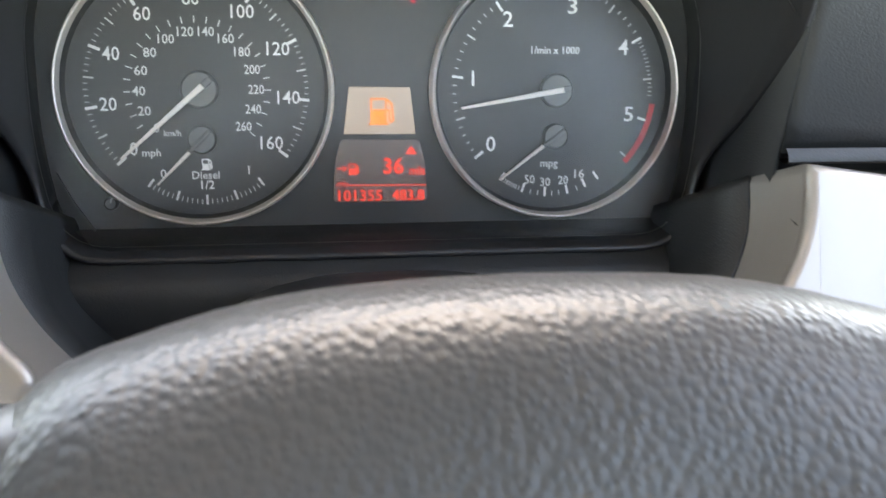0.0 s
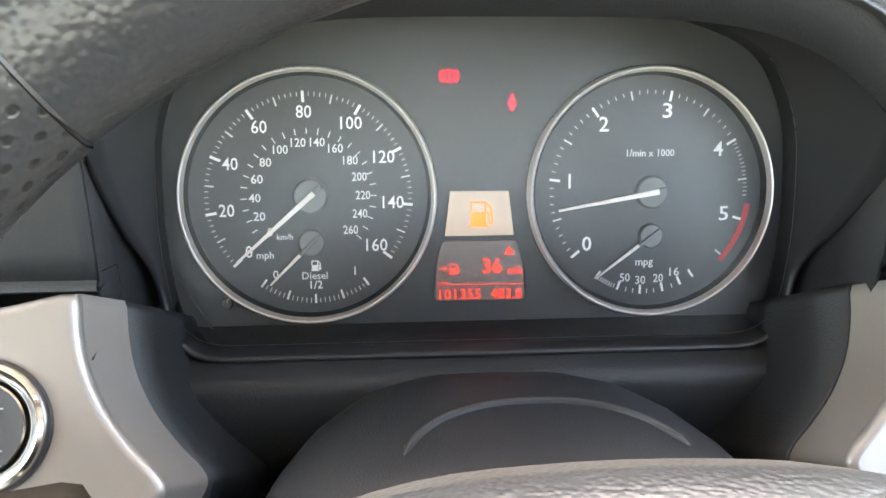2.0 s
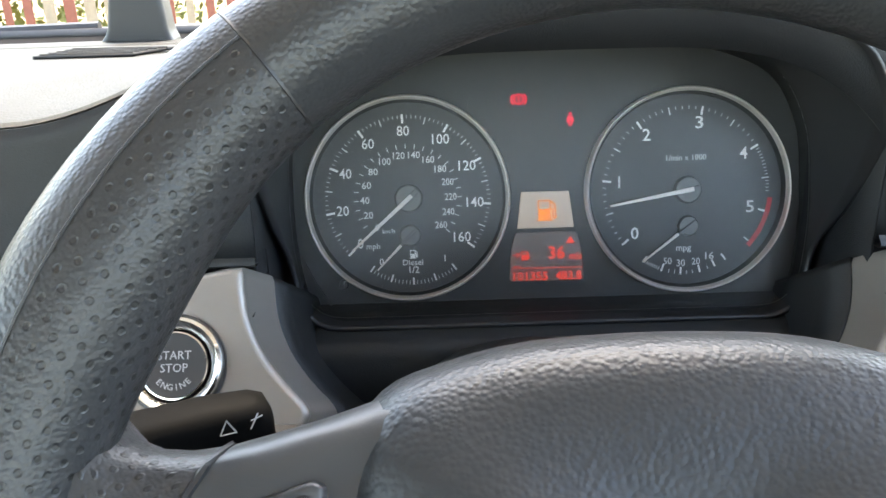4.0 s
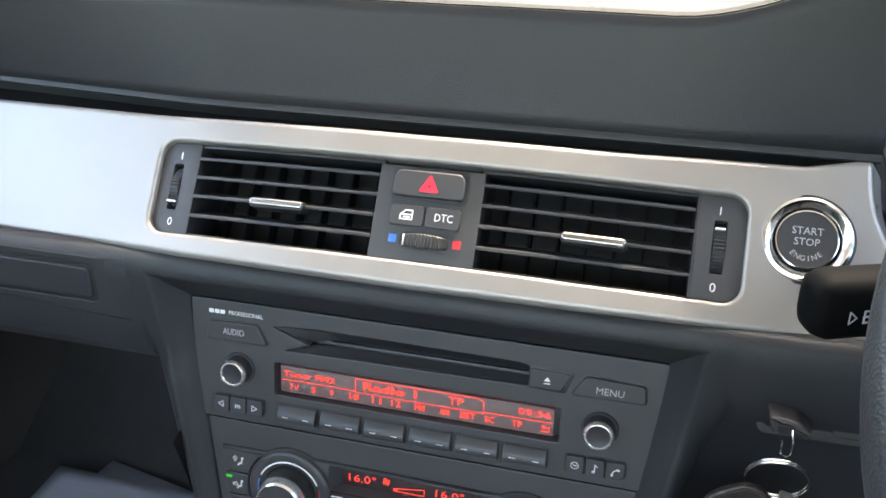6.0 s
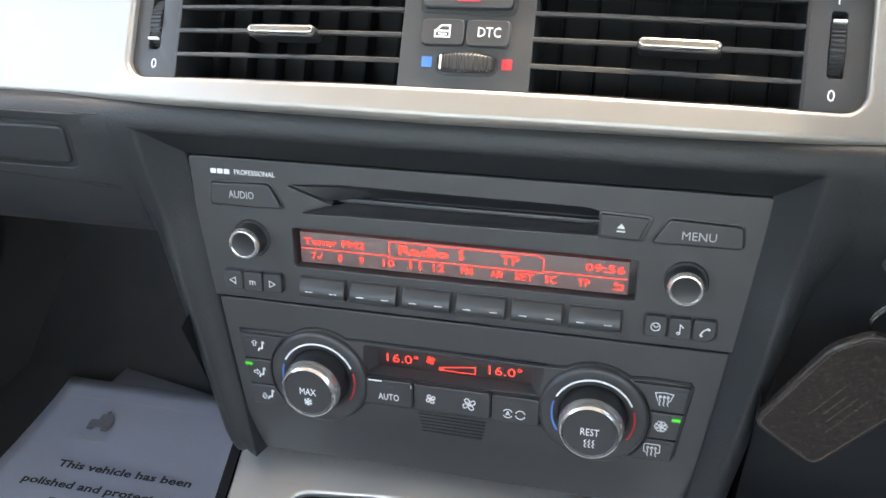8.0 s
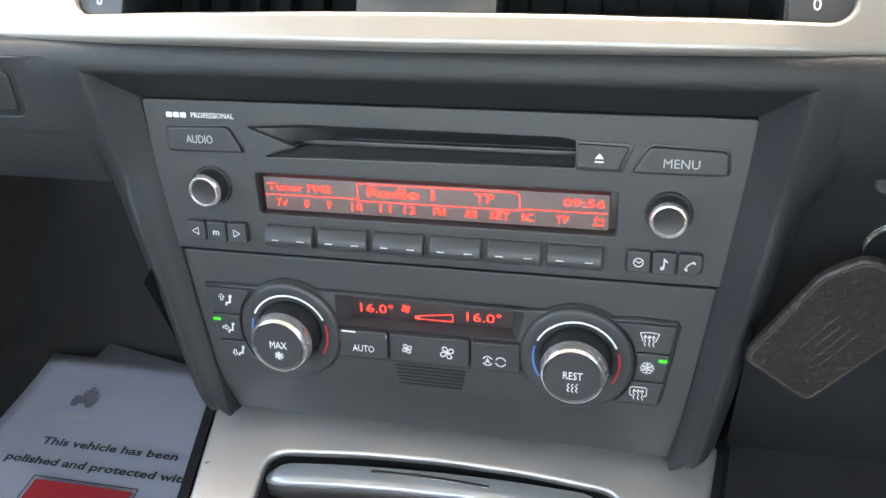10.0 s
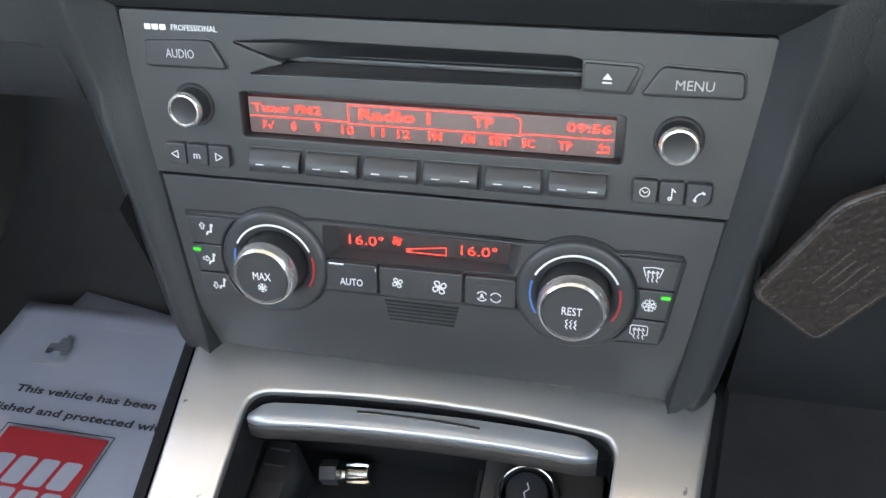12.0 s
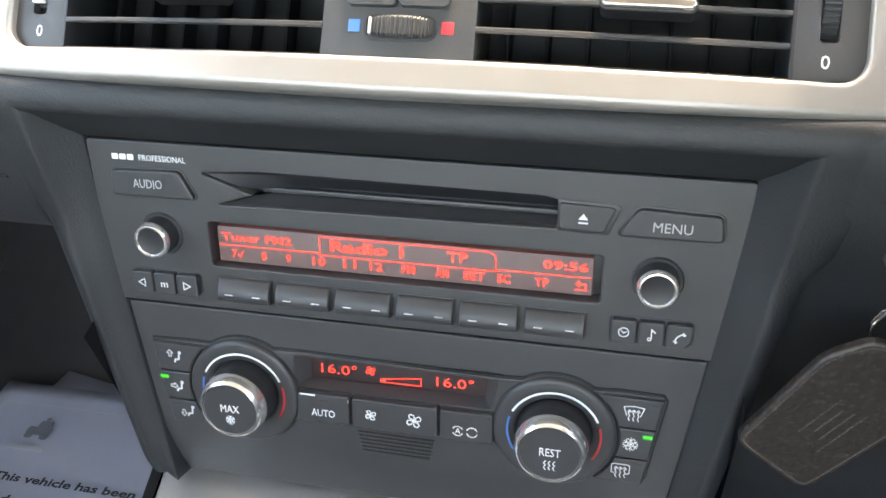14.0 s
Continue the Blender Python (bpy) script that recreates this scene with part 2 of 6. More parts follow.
def loft(name, rows, mat, parent=None, label="", closed=False, smooth=50, thick=0.0):
    """A sheet through rows of points."""
    bm = bmesh.new()
    vs = [[bm.verts.new(p) for p in r] for r in rows]
    uv = bm.loops.layers.uv.new("UVMap")
    mid = len(rows) // 2
    us, ws = [0.0], [0.0]
    for a, b in zip(rows[mid], rows[mid][1:]):
        us.append(us[-1] + (Vector(b) - Vector(a)).length)
    for a, b in zip(rows, rows[1:]):
        ws.append(ws[-1] + (Vector(b[len(b) // 2]) - Vector(a[len(a) // 2])).length)
    for j, (u, v) in enumerate(zip(vs, vs[1:])):
        for i in range(0 if closed else 1, len(u)):
            f = bm.faces.new((u[i - 1], u[i], v[i], v[i - 1]))
            for lp, q in zip(f.loops, ((i - 1, j), (i, j), (i, j + 1), (i - 1, j + 1))):
                lp[uv].uv = (us[q[0]], ws[q[1]])
    ob = part(name, bm, mat, parent, label, smooth)
    if thick:
        s = ob.modifiers.new("thickness", "SOLIDIFY")
        s.thickness, s.offset = thick, -1
    return ob


def box(name, lo, hi, mat, parent=None, label="", r=0.002):
    """A block with rounded upright edges and top."""
    bm = bmesh.new()
    bmesh.ops.create_cube(bm, size=1)
    for v in bm.verts:
        v.co = [lo[i] + (v.co[i] + 0.5) * (hi[i] - lo[i]) for i in range(3)]
    if r:
        bmesh.ops.bevel(bm, geom=bm.edges[:], offset=r, segments=2, affect="EDGES", profile=0.5)
    return part(name, bm, mat, parent, label)


def text(name, body, size, mat, parent, at, z, wide=1.0, align="CENTER", turn=0.0, bold=0.0, lift=0.00008, width=0.0):
    """Raised print in the built-in font; size is the capitals' height."""
    cu = bpy.data.curves.new(name, "FONT")
    cu.body, cu.size, cu.align_x, cu.align_y = body, size / 0.69, align, "CENTER"
    cu.offset, cu.extrude, cu.resolution_u = bold, lift, 2
    tmp = new(name, cu)
    bpy.context.view_layer.update()
    me = bpy.data.meshes.new_from_object(tmp.evaluated_get(bpy.context.evaluated_depsgraph_get()))
    bpy.data.objects.remove(tmp)
    me.materials.clear()
    me.materials.append(mat)
    if width:
        xs = [v.co.x for v in me.vertices]
        wide = width / (max(xs) - min(xs))
    ob = new(name, me)
    ob.parent = parent
    ob.matrix_basis = pose(at[0], at[1], z + lift, 0, 0, turn) @ Matrix.Diagonal((wide, 1, 1, 1))
    return ob


def strokes(name, lines, width, mat, parent, at=(0, 0), z=0.0, size=1.0, thick=0.00015):
    """Flat ribbons along polylines."""
    bm = bmesh.new()
    for pts in lines:
        p = [Vector((at[0] + x * size, at[1] + y * size)) for x, y in pts]
        for a, b in zip(p, p[1:]):
            d = b - a
            if d.length < 1e-7:
                continue
            d.normalize()
            s = Vector((-d.y, d.x)) * width / 2
            e = d * width * 0.3
            q = [a - e + s, a - e - s, b + e - s, b + e + s]
            lo = [bm.verts.new((v.x, v.y, z)) for v in q]
            hi = [bm.verts.new((v.x, v.y, z + thick)) for v in q]
            bm.faces.new(hi)
            for i in range(4):
                bm.faces.new((lo[i - 1], lo[i], hi[i], hi[i - 1]))
    return part(name, bm, mat, parent, smooth=0)


def arc(cx, cy, r, a0, a1, n=14):
    return [(cx + r * math.cos(radians(a0 + (a1 - a0) * i / n)), cy + r * math.sin(radians(a0 + (a1 - a0) * i / n))) for i in range(n + 1)]


def ribbon(name, cx, cy, r0, r1, a0, a1, z0, z1, mat, parent, label="", n=24):
    pts = arc(cx, cy, r1, a0, a1, n) + arc(cx, cy, r0, a1, a0, n)
    return plate(name, pts, z0, z1, mat, parent, label, r=0.0001, seg=1)

# ---- car shell ----
def smoothstep(a, b, x):
    t = min(1, max(0, (x - a) / (b - a)))
    return t * t * (3 - 2 * t)


def crease(x):
    """Height of the dashboard's front edge: level, with the arched hood before the driver."""
    d = abs(x - 0.365)
    return 0.901 + 0.062 * (1 - smoothstep(0.052, 0.247, d))


def crease_y(x):
    d = abs(x - 0.365)
    return 0.066 + 0.006 * smoothstep(0.1, 0.3, d) - 0.02 * smoothstep(0.35, 1.1, d)


def back(x):
    """How far the lower edge of the dash front falls back towards the doors."""
    x = abs(x)
    return 0.85 * (0.107 * (x - 0.15) - 0.04 * max(0, x - 0.3)) if x > 0.15 else 0.0


XS = [-0.74 + 1.48 * i / 148 for i in range(149)]


def build_dashboard():
    d = root("dashboard", Matrix(), "dark grey grained plastic dashboard with a sunlit top", "dashboard")
    # top pad, from the windscreen to the front edge
    rows = []
    for y_t in (1.0, 0.85, 0.7, 0.55, 0.4, 0.28, 0.16, 0.08, 0.03, 0.008):
        row = []
        for x in XS:
            cz, cy = crease(x), crease_y(x)
            y = cy + y_t * (0.50 - 0.10 * (x / 0.74) ** 2 - cy)
            base = 0.900 - 0.024 * y_t - 0.005 * y_t ** 3
            k = smoothstep(0.0, 0.75, 1 - y_t)
            z = base + (cz - 0.901) * k + 0.004 * math.sin(math.pi * min(1, y_t * 1.2))
            if y_t < 0.05:
                z -= 0.001 * (0.05 - y_t) / 0.05
            row.append((x, y, z))
        rows.append(row)
    rows.append([(x, crease_y(x) - 0.0006, crease(x) - 0.0012) for x in XS])
    rows.append([(x, crease_y(x) + 0.0008, crease(x) - 0.0028) for x in XS])
    loft("top_pad", rows, DASH_LIT, d, "grained dash top, sunlight in its lighter colour", thick=0.004)
    # front face, left of the hood, right of it
    for a, b in ((-0.74, 0.2255), (0.5045, 0.74)):
        xs = [x for x in XS if a < x < b]
        xs = [a] + xs + [b]
        rows = []
        for k in range(9):
            t = k / 8
            row = []
            for x in xs:
                z0, y0 = crease(x) - 0.0022, crease_y(x) + 0.0004
                z = z0 + (0.838 - z0) * t
                y = y0 + (0.064 + (back(x) if x < 0 else 0) - y0) * t 
                row.append((x, y, z))
            rows.append(row)
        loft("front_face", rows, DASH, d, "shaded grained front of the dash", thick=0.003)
        loft("trim_gap", [[(x, y + (back(x) if x < 0 else 0), z) for x in xs] for y, z in ((0.0665, 0.840), (0.085, 0.834), (0.085, 0.822), (0.045, 0.818))], VOID, d)
        rows = [[(x, y + (back(x) if x < 0 else 0), z) for x in xs] for y, z in ((0.0625, 0.8405), (0.0595, 0.8385), (0.0590, 0.8365), (0.061, 0.8350), (0.068, 0.8345))]
        loft("lower_edge", rows, DASH, d)
    rows = [[(x, 0.425 + 0.058 * k / 4 - 0.09 * (x / 0.74) ** 2, 0.8768 - 0.0046 * k / 4 + (0.0014 if 0 < k else 0)) for x in XS] for k in range(5)]
    loft("screen_strip", rows, DASH_LIT, d, "pale strip along the windscreen", thick=0.003)
    return d


def cavity(scale, dz=0.0):
    """Outline of the instrument recess, as seen from behind the wheel."""
    pts = [(-0.128, -0.062), (0.128, -0.062), (0.136, -0.02), (0.136, 0.03), (0.122, 0.062), (0.085, 0.077), (0.03, 0.082), (-0.03, 0.082), (-0.085, 0.077), (-0.122, 0.062), (-0.136, 0.03), (-0.136, -0.02)]
    return [(x * scale, y * scale + dz) for x, y in rounded(pts, 0.02, 5)]


CLUSTER = leaning(0.365, 0.135, 0.8395, 17.5)


def build_hood(d):
    """The recess round the instruments: inner wall from the front edge back to the dials."""
    inner = cavity(1.0)
    rows = []
    for k in range(7):
        t = k / 6
        row = []
        for x, y in inner + inner[:1]:
            rear = CLUSTER @ Vector((x, y, -0.004))
            s = 1 + 0.03 * (1 - t)
            top = smoothstep(-0.05, 0.06, y)
            fx = 0.365 + x * s
            zc = crease(fx) - 0.012
            front = Vector((fx, 0.052 + 0.01 * top, 0.8395 + y * 1.02 + 0.012 * top))
            front.z = min(front.z + 0.012 * top, zc) if y > 0 else front.z
            near = smoothstep(-0.035, 0.04, y)
            front = front * near + (rear + Vector((0, -0.018, 0))) * (1 - near)
            row.append(rear * t + front * (1 - t))
        rows.append(row)
    loft("hood_lining", rows, BLACK, d, "dark lining of the instrument hood", thick=0.002)
    for wx in (0.2250, 0.5050):
        top = crease(wx) - 0.004
        rows = [[(wx, y, 0.755 + (top - 0.755) * k / 6) for k in range(7)] for y in (0.0655, 0.09, 0.12, 0.165)]
        loft("hood_cheek", rows, DASH, d, "dark side wall of the instrument recess", thick=0.002)
    # lip closing the gap between the arch and the front edge
    lip = [[], [], []]
    for k in range(61):
        x = 0.225 + 0.28 * k / 60
        z1 = crease(x) - 0.0022
        e = abs(x - 0.365) / 0.14
        z0 = min(0.9265 - 0.045 * e ** 4, z1 - 0.002)
        for j in range(3):
            lip[j].append((x, crease_y(x) + 0.0004 + 0.0015 * j, z1 + (z0 - z1) * j / 2))
    loft("hood_lip", lip, DASH, d, thick=0.003)


FACE = leaning(0, 0.0197, 0.798, 35)


def bow(x):
    """How far the trim and vents stand out towards the cabin: a gentle curve across the car."""
    x = abs(x)
    return 0.008 * (1 - (x / 0.15) ** 2) if x < 0.15 else -0.107 * (x - 0.15) + 0.04 * max(0, x - 0.3)


def bend(thing):
    seen = set()
    for ob in thing.children_recursive:
        if ob.type == "MESH" and ob.data.name not in seen:
            seen.add(ob.data.name)
            shift = ob.matrix_basis.translation.x
            for v in ob.data.vertices:
                v.co.z += bow(v.co.x + shift)


def soften(pts, rounds=2):
    """An open line with its corners cut off smoothly; the ends stay."""
    for _ in range(rounds):
        out = [pts[0]]
        for a, b in zip(pts, pts[1:]):
            out += [(a[0] * 0.75 + b[0] * 0.25, a[1] * 0.75 + b[1] * 0.25), (a[0] * 0.25 + b[0] * 0.75, a[1] * 0.25 + b[1] * 0.75)]
        pts = out + [pts[-1]]
    return pts


TAIL = soften([(0.226, -0.0372), (0.2385, -0.0310), (0.2500, -0.0150), (0.2505, -0.0085), (0.2400, 0.0020), (0.2310, 0.0140), (0.2248, 0.0275), (0.2222, 0.0400), (0.2215, 0.0500)])


def build_trim():
    m = FACE
    hole = rrect(0.0038, 0.0008, 0.3236, 0.0534, 0.0090, 6)
    edge = [(-0.74, 0.050), (-0.74, -0.0352)] + [(-0.27, -0.0352), (-0.2, -0.0365), (-0.13, -0.0386), (0.0, -0.0400), (0.1, -0.0394), (0.16, -0.0384), (0.2, -0.0372)] + TAIL + [(0.2205, 0.0530), (0.2150, 0.0528), (0.19, 0.0470), (0.1, 0.0432), (0.0, 0.0422), (-0.16, 0.0428), (-0.29, 0.0475)]
    t = root("dash_trim", m, "satin silver trim strip across the dashboard", "trim strip", "silver trim")
    start_hole = circle(0.1935, 0.0100, 0.0192, 36)
    plate("face", densify(edge), -0.014, 0.003, SILVER, t, r=0.0035, holes=(densify(hole), start_hole), hole_r=0.0022, seg=4)
    right = densify([(0.73 - x, y) for x, y in [(-0.01, 0.0475), (-0.01, -0.036), (0.2, -0.0362)] + TAIL + [(0.2205, 0.0530), (0.19, 0.0475)]])
    t2 = root("dash_trim", m, "satin silver trim piece between column and door", "trim strip", "silver trim")
    plate("face", right[::-1], -0.014, 0.003, SILVER, t2, r=0.0035, seg=4)
    # side returns that lead in to the column
    for s in (-1, 1):
        rows = []
        for k in range(5):
            rows.append([(0.365 + s * (0.365 - x - 0.0002 - 0.0085 * k / 4), y, -0.0004 - 0.021 * k / 4) for x, y in TAIL + [(0.2205, 0.0530)]])
        loft("return", rows, SILVER, t if s < 0 else t2)
        deep = [[(x + s * 0.0004 - s * 0.005 * k, y, z - 0.024 * k) for x, y, z in rows[-1]] for k in range(4)]
        loft("recess_wall", deep, DASH, t if s < 0 else t2, "dark wall beside the column", thick=0.002)
    bend(t)
    for ob in t2.children:
        for v in ob.data.vertices:
            v.co.z += bow(0.73 - v.co.x)
    return m


def build_vents(m):
    for s in (-1, 1):
        v = root("air_vent", m, "black centre air vent with four slats and a chrome tab", "air vent", "centre air vents")
        x0, x1 = (-0.1336, -0.0225) if s < 0 else (0.0335, 0.1412)
        cx, w = (x0 + x1) / 2, x1 - x0
        # duct end near black: the vent's inner shade as a colour
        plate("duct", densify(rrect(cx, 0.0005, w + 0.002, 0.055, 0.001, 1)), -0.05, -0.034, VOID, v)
        for wx in (x0 - 0.0005, x1 + 0.0005):
            box("side_wall", (wx - 0.0008, -0.0265, -0.04), (wx + 0.0008, 0.0275, -0.001), BLACK, v, r=0.0003)
        plate("upper_wall", densify([(x0, 0.0254), (x1, 0.0254), (x1, 0.0272), (x0, 0.0272)]), -0.04, -0.002, BLACK, v, r=0.0003)
        plate("lower_wall", densify([(x0, -0.0265), (x1, -0.0265), (x1, -0.0246), (x0, -0.0246)]), -0.04, -0.002, BLACK, v, r=0.0003)
        for k, y in enumerate((0.0188, 0.0080, -0.0030, -0.0142)):
            prof = [(-0.001, 0.0011), (-0.006, 0.0019), (-0.013, 0.0036), (-0.02, 0.0058), (-0.02, 0.0044), (-0.013, 0.0022), (-0.006, 0.0004), (-0.001, -0.0011), (-0.0003, -0.0006), (-0.0003, 0.0006)]
            rows = [[(x, y + b, a) for a, b in prof] for x in [x0 + 0.0005 + (w - 0.001) * i / 9 for i in range(10)]]
            loft("slat", rows, BUTTON, v, closed=True)
        # vanes coloured near black too, to sink into the vent's shade
        for k in range(7):
            x = x0 + w * (k + 0.6) / 7.2
            box("vane", (x - 0.0006, -0.0235, -0.036), (x + 0.0006, 0.026, -0.0245), SEAL_AND_SHADE, v, r=0.0002)
        tx = -0.0783 if s < 0 else 0.0932
        plate("tab", rrect(tx, -0.0038, 0.0330, 0.0055, 0.0024), -0.006, 0.0042, BLACK, v, r=0.0008)
        plate("tab_cap", rrect(tx, -0.0036, 0.0320, 0.0042, 0.002), 0.0043, 0.0058, TAB, v, "chrome tab cap", r=0.0012)
        # outer panel with the thumb wheel
        px0, px1 = (-0.1582, -0.1346) if s < 0 else (0.1422, 0.1662)
        wc = -0.1468 if s < 0 else 0.1533
        hole = rrect(wc, 0.0015, 0.0062, 0.0268, 0.0012)
        pan = [(px0, -0.0262), (px1, -0.0262), (px1, 0.0272), (px0, 0.0272)]
        p = plate("wheel_panel", pan, -0.012, -0.0012, PANEL, v, r=0.0004, holes=(hole,))
        bm = bmesh.new()
        n, prev = 80, None
        for k in range(n + 1):
            a = math.pi * k / n
            r = 0.0131 if k % 4 in (1, 2) else 0.0121
            row = [bm.verts.new((wc + sx, 0.0015 + r * f * math.cos(a), -0.0125 + r * f * math.sin(a))) for sx, f in ((-0.0027, 0.6), (-0.0027, 1.0), (0.0027, 1.0), (0.0027, 0.6))]
            for i in range(1, 4) if prev else ():
                bm.faces.new((prev[i - 1], prev[i], row[i], row[i - 1]))
            prev = row
        part("thumb_wheel", bm, BUTTON, v, "ribbed black thumb wheel", smooth=0)
        wy = -0.0072 if s < 0 else 0.0105
        box("wheel_mark", (wc - 0.0025, wy - 0.0005, -0.0012), (wc + 0.0025, wy + 0.0005, 0.0012), WHITE, v, r=0.0001)
        text("mark", "I", 0.0042, WHITE, v, (wc - 0.0008 * s, 0.0195), -0.0012)
        text("mark", "0", 0.0046, WHITE, v, (wc - 0.0008 * s, -0.0190), -0.0012)
        bend(v)


def build_switches(m):
    s = root("switch_panel", m, "dark grey hazard and lock switch panel between air vents", "switch panel")
    cx = 0.0055
    plate("base", [(cx - 0.0285, -0.0262), (cx + 0.0288, -0.0262), (cx + 0.0288, 0.0272), (cx - 0.0285, 0.0272)], -0.014, -0.001, PANEL, s, r=0.0004)
    plate("well", rrect(cx, 0.0175, 0.042, 0.0175, 0.003), -0.0009, -0.0004, BLACK, s, r=0.0001)
    plate("hazard_button", rounded([(cx - 0.0195, 0.0105), (cx + 0.0195, 0.0105), (cx + 0.0192, 0.0212), (cx + 0.0165, 0.0248), (cx - 0.0165, 0.0248), (cx - 0.0192, 0.0212)], 0.003), -0.0004, 0.0026, BUTTON, s, r=0.0012)
    strokes("triangle", [[(0, 0.0047), (0.0046, -0.0033), (-0.0046, -0.0033), (0, 0.0047)], [(0, 0.0018), (0.0022, -0.0019), (-0.0022, -0.0019), (0, 0.0018)]], 0.0011, glowing("hazard_red", (0.9, 0.02, 0.05), 0.03, (0.6, 0.02, 0.05)), s, (cx + 0.0005, 0.0172), 0.0027)
    for k, sx in enumerate((-1, 1)):
        plate("key_button", rrect(cx + sx * 0.0098, 0.0004, 0.0188, 0.0112, 0.0022), -0.001, 0.0016, BUTTON, s, r=0.0008)
    text("print", "DTC", 0.0041, WHITE, s, (cx + 0.0104, 0.0004), 0.0017, 0.85)
    lock = [[(-0.0032, -0.0022), (0.0032, -0.0022), (0.0032, 0.0003), (-0.0032, 0.0003), (-0.0032, -0.0022)], [(-0.0028, 0.0004), (-0.0006, 0.0026), (0.0032, 0.0026), (0.0032, 0.0004)], [(-0.0015, -0.0010), (0.0018, -0.0010)]]
    strokes("door_symbol", lock, 0.0007, WHITE, s, (cx - 0.0098, 0.0004), 0.0017)
    plate("wheel_well", rrect(cx + 0.0012, -0.0126, 0.0275, 0.0098, 0.0045), -0.0009, -0.0004, BLACK, s, r=0.0001)
    bm = bmesh.new()
    n = 88
    rows = []
    for k in range(n + 1):
        a = math.pi * k / n
        x = cx + 0.0012 - 0.0125 * math.cos(a)
        h = 0.0036 * math.sin(a) - (0.0007 if k % 4 in (0, 1) else 0.0)
        hh = 0.0040 * (0.6 + 0.4 * math.sin(a))
        rows.append([bm.verts.new((x, -0.0126 + yy * hh, zz)) for yy, zz in ((-1, -0.0012), (-1, h - 0.0012), (-0.75, h - 0.0004), (0.75, h - 0.0004), (1, h - 0.0012), (1, -0.0012))])
    for u, v in zip(rows, rows[1:]):
        for i in range(1, 6):
            bm.faces.new((u[i - 1], u[i], v[i], v[i - 1]))
    part("temperature_wheel", bm, BUTTON, s, "ribbed temperature thumb wheel", smooth=0)
    box("wheel_mark", (cx - 0.0098, -0.0156, 0.0), (cx - 0.0091, -0.0096, 0.0024), WHITE, s, r=0.0001)
    plate("blue_square", rrect(cx - 0.0161, -0.0121, 0.0045, 0.0045, 0.0002, 1), -0.001, -0.0007, BLUE_PRINT, s, r=0.0001)
    plate("red_square", rrect(cx + 0.0187, -0.0121, 0.0045, 0.0045, 0.0002, 1), -0.001, -0.0007, RED_PRINT, s, r=0.0001)
    for ob in s.children:
        ob.matrix_basis = Matrix.Translation((0, -0.0022, bow(0.0))) @ ob.matrix_basis


def build_start(m):
    b = root("start_button", m @ pose(0.1935, 0.0100, bow(0.1935)), "round black start stop button in a chrome ring", "start button")
    lathe("chrome_ring", [(0.0172, -0.006), (0.0212, -0.002), (0.0214, 0.0035), (0.0206, 0.0052), (0.0192, 0.0058), (0.0165, 0.0042), (0.0148, 0.0016), (0.0146, -0.006)], CHROME, b, "polished chrome ring", n=64)
    lathe("seat_ring", [(0.0222, -0.004), (0.0222, 0.0034), (0.0213, 0.0036)], BLACK, b, n=64)
    lathe("cap", [(0.0144, -0.006), (0.0144, 0.0022), (0.0138, 0.003), (0.011, 0.0028), (0.0, 0.0022)], BUTTON, b, n=48)
    lathe("cap_ring", [(0.0144, 0.0018), (0.0146, 0.0034), (0.0139, 0.0036), (0.0136, 0.0029)], CHROME, b, n=48)
    text("print", "START", 0.0036, GREY_PRINT, b, (0, 0.0042), 0.0031, 0.95)
    text("print", "STOP", 0.0036, GREY_PRINT, b, (0, -0.0012), 0.0031, 0.95)
    for k, ch in enumerate("ENGINE"):
        a = radians(-90 + (k - 2.5) * 17)
        text("print", ch, 0.0026, GREY_PRINT, b, (0.0092 * math.cos(a), 0.0002 + 0.0095 * math.sin(a)), 0.0031, turn=(k - 2.5) * 17)


# ---- centre stack ----
STACK = leaning(0, 0, 0.70, 10)


BAND = [(0.002, 0.768), (-0.005, 0.766), (-0.008, 0.760), (-0.0085, 0.750), (-0.0085, 0.735), (-0.0085, 0.716), (-0.006, 0.704), (0.0, 0.694), (0.03, 0.68), (0.09, 0.665), (0.2, 0.64)]


def band_height(v):
    """How far the band under the trim stands out of the fascia's plane, at the height v on it."""
    c, k = math.cos(radians(10)), math.sin(radians(10))
    pts = [(y * k + (z - 0.70) * c, -y * c + (z - 0.70) * k) for y, z in BAND]
    for (v0, z0), (v1, z1) in zip(pts, pts[1:]):
        if v1 <= v <= v0:
            return z0 + (z1 - z0) * (v0 - v) / (v0 - v1)
    return pts[0][1] if v > pts[0][0] else pts[-1][1]


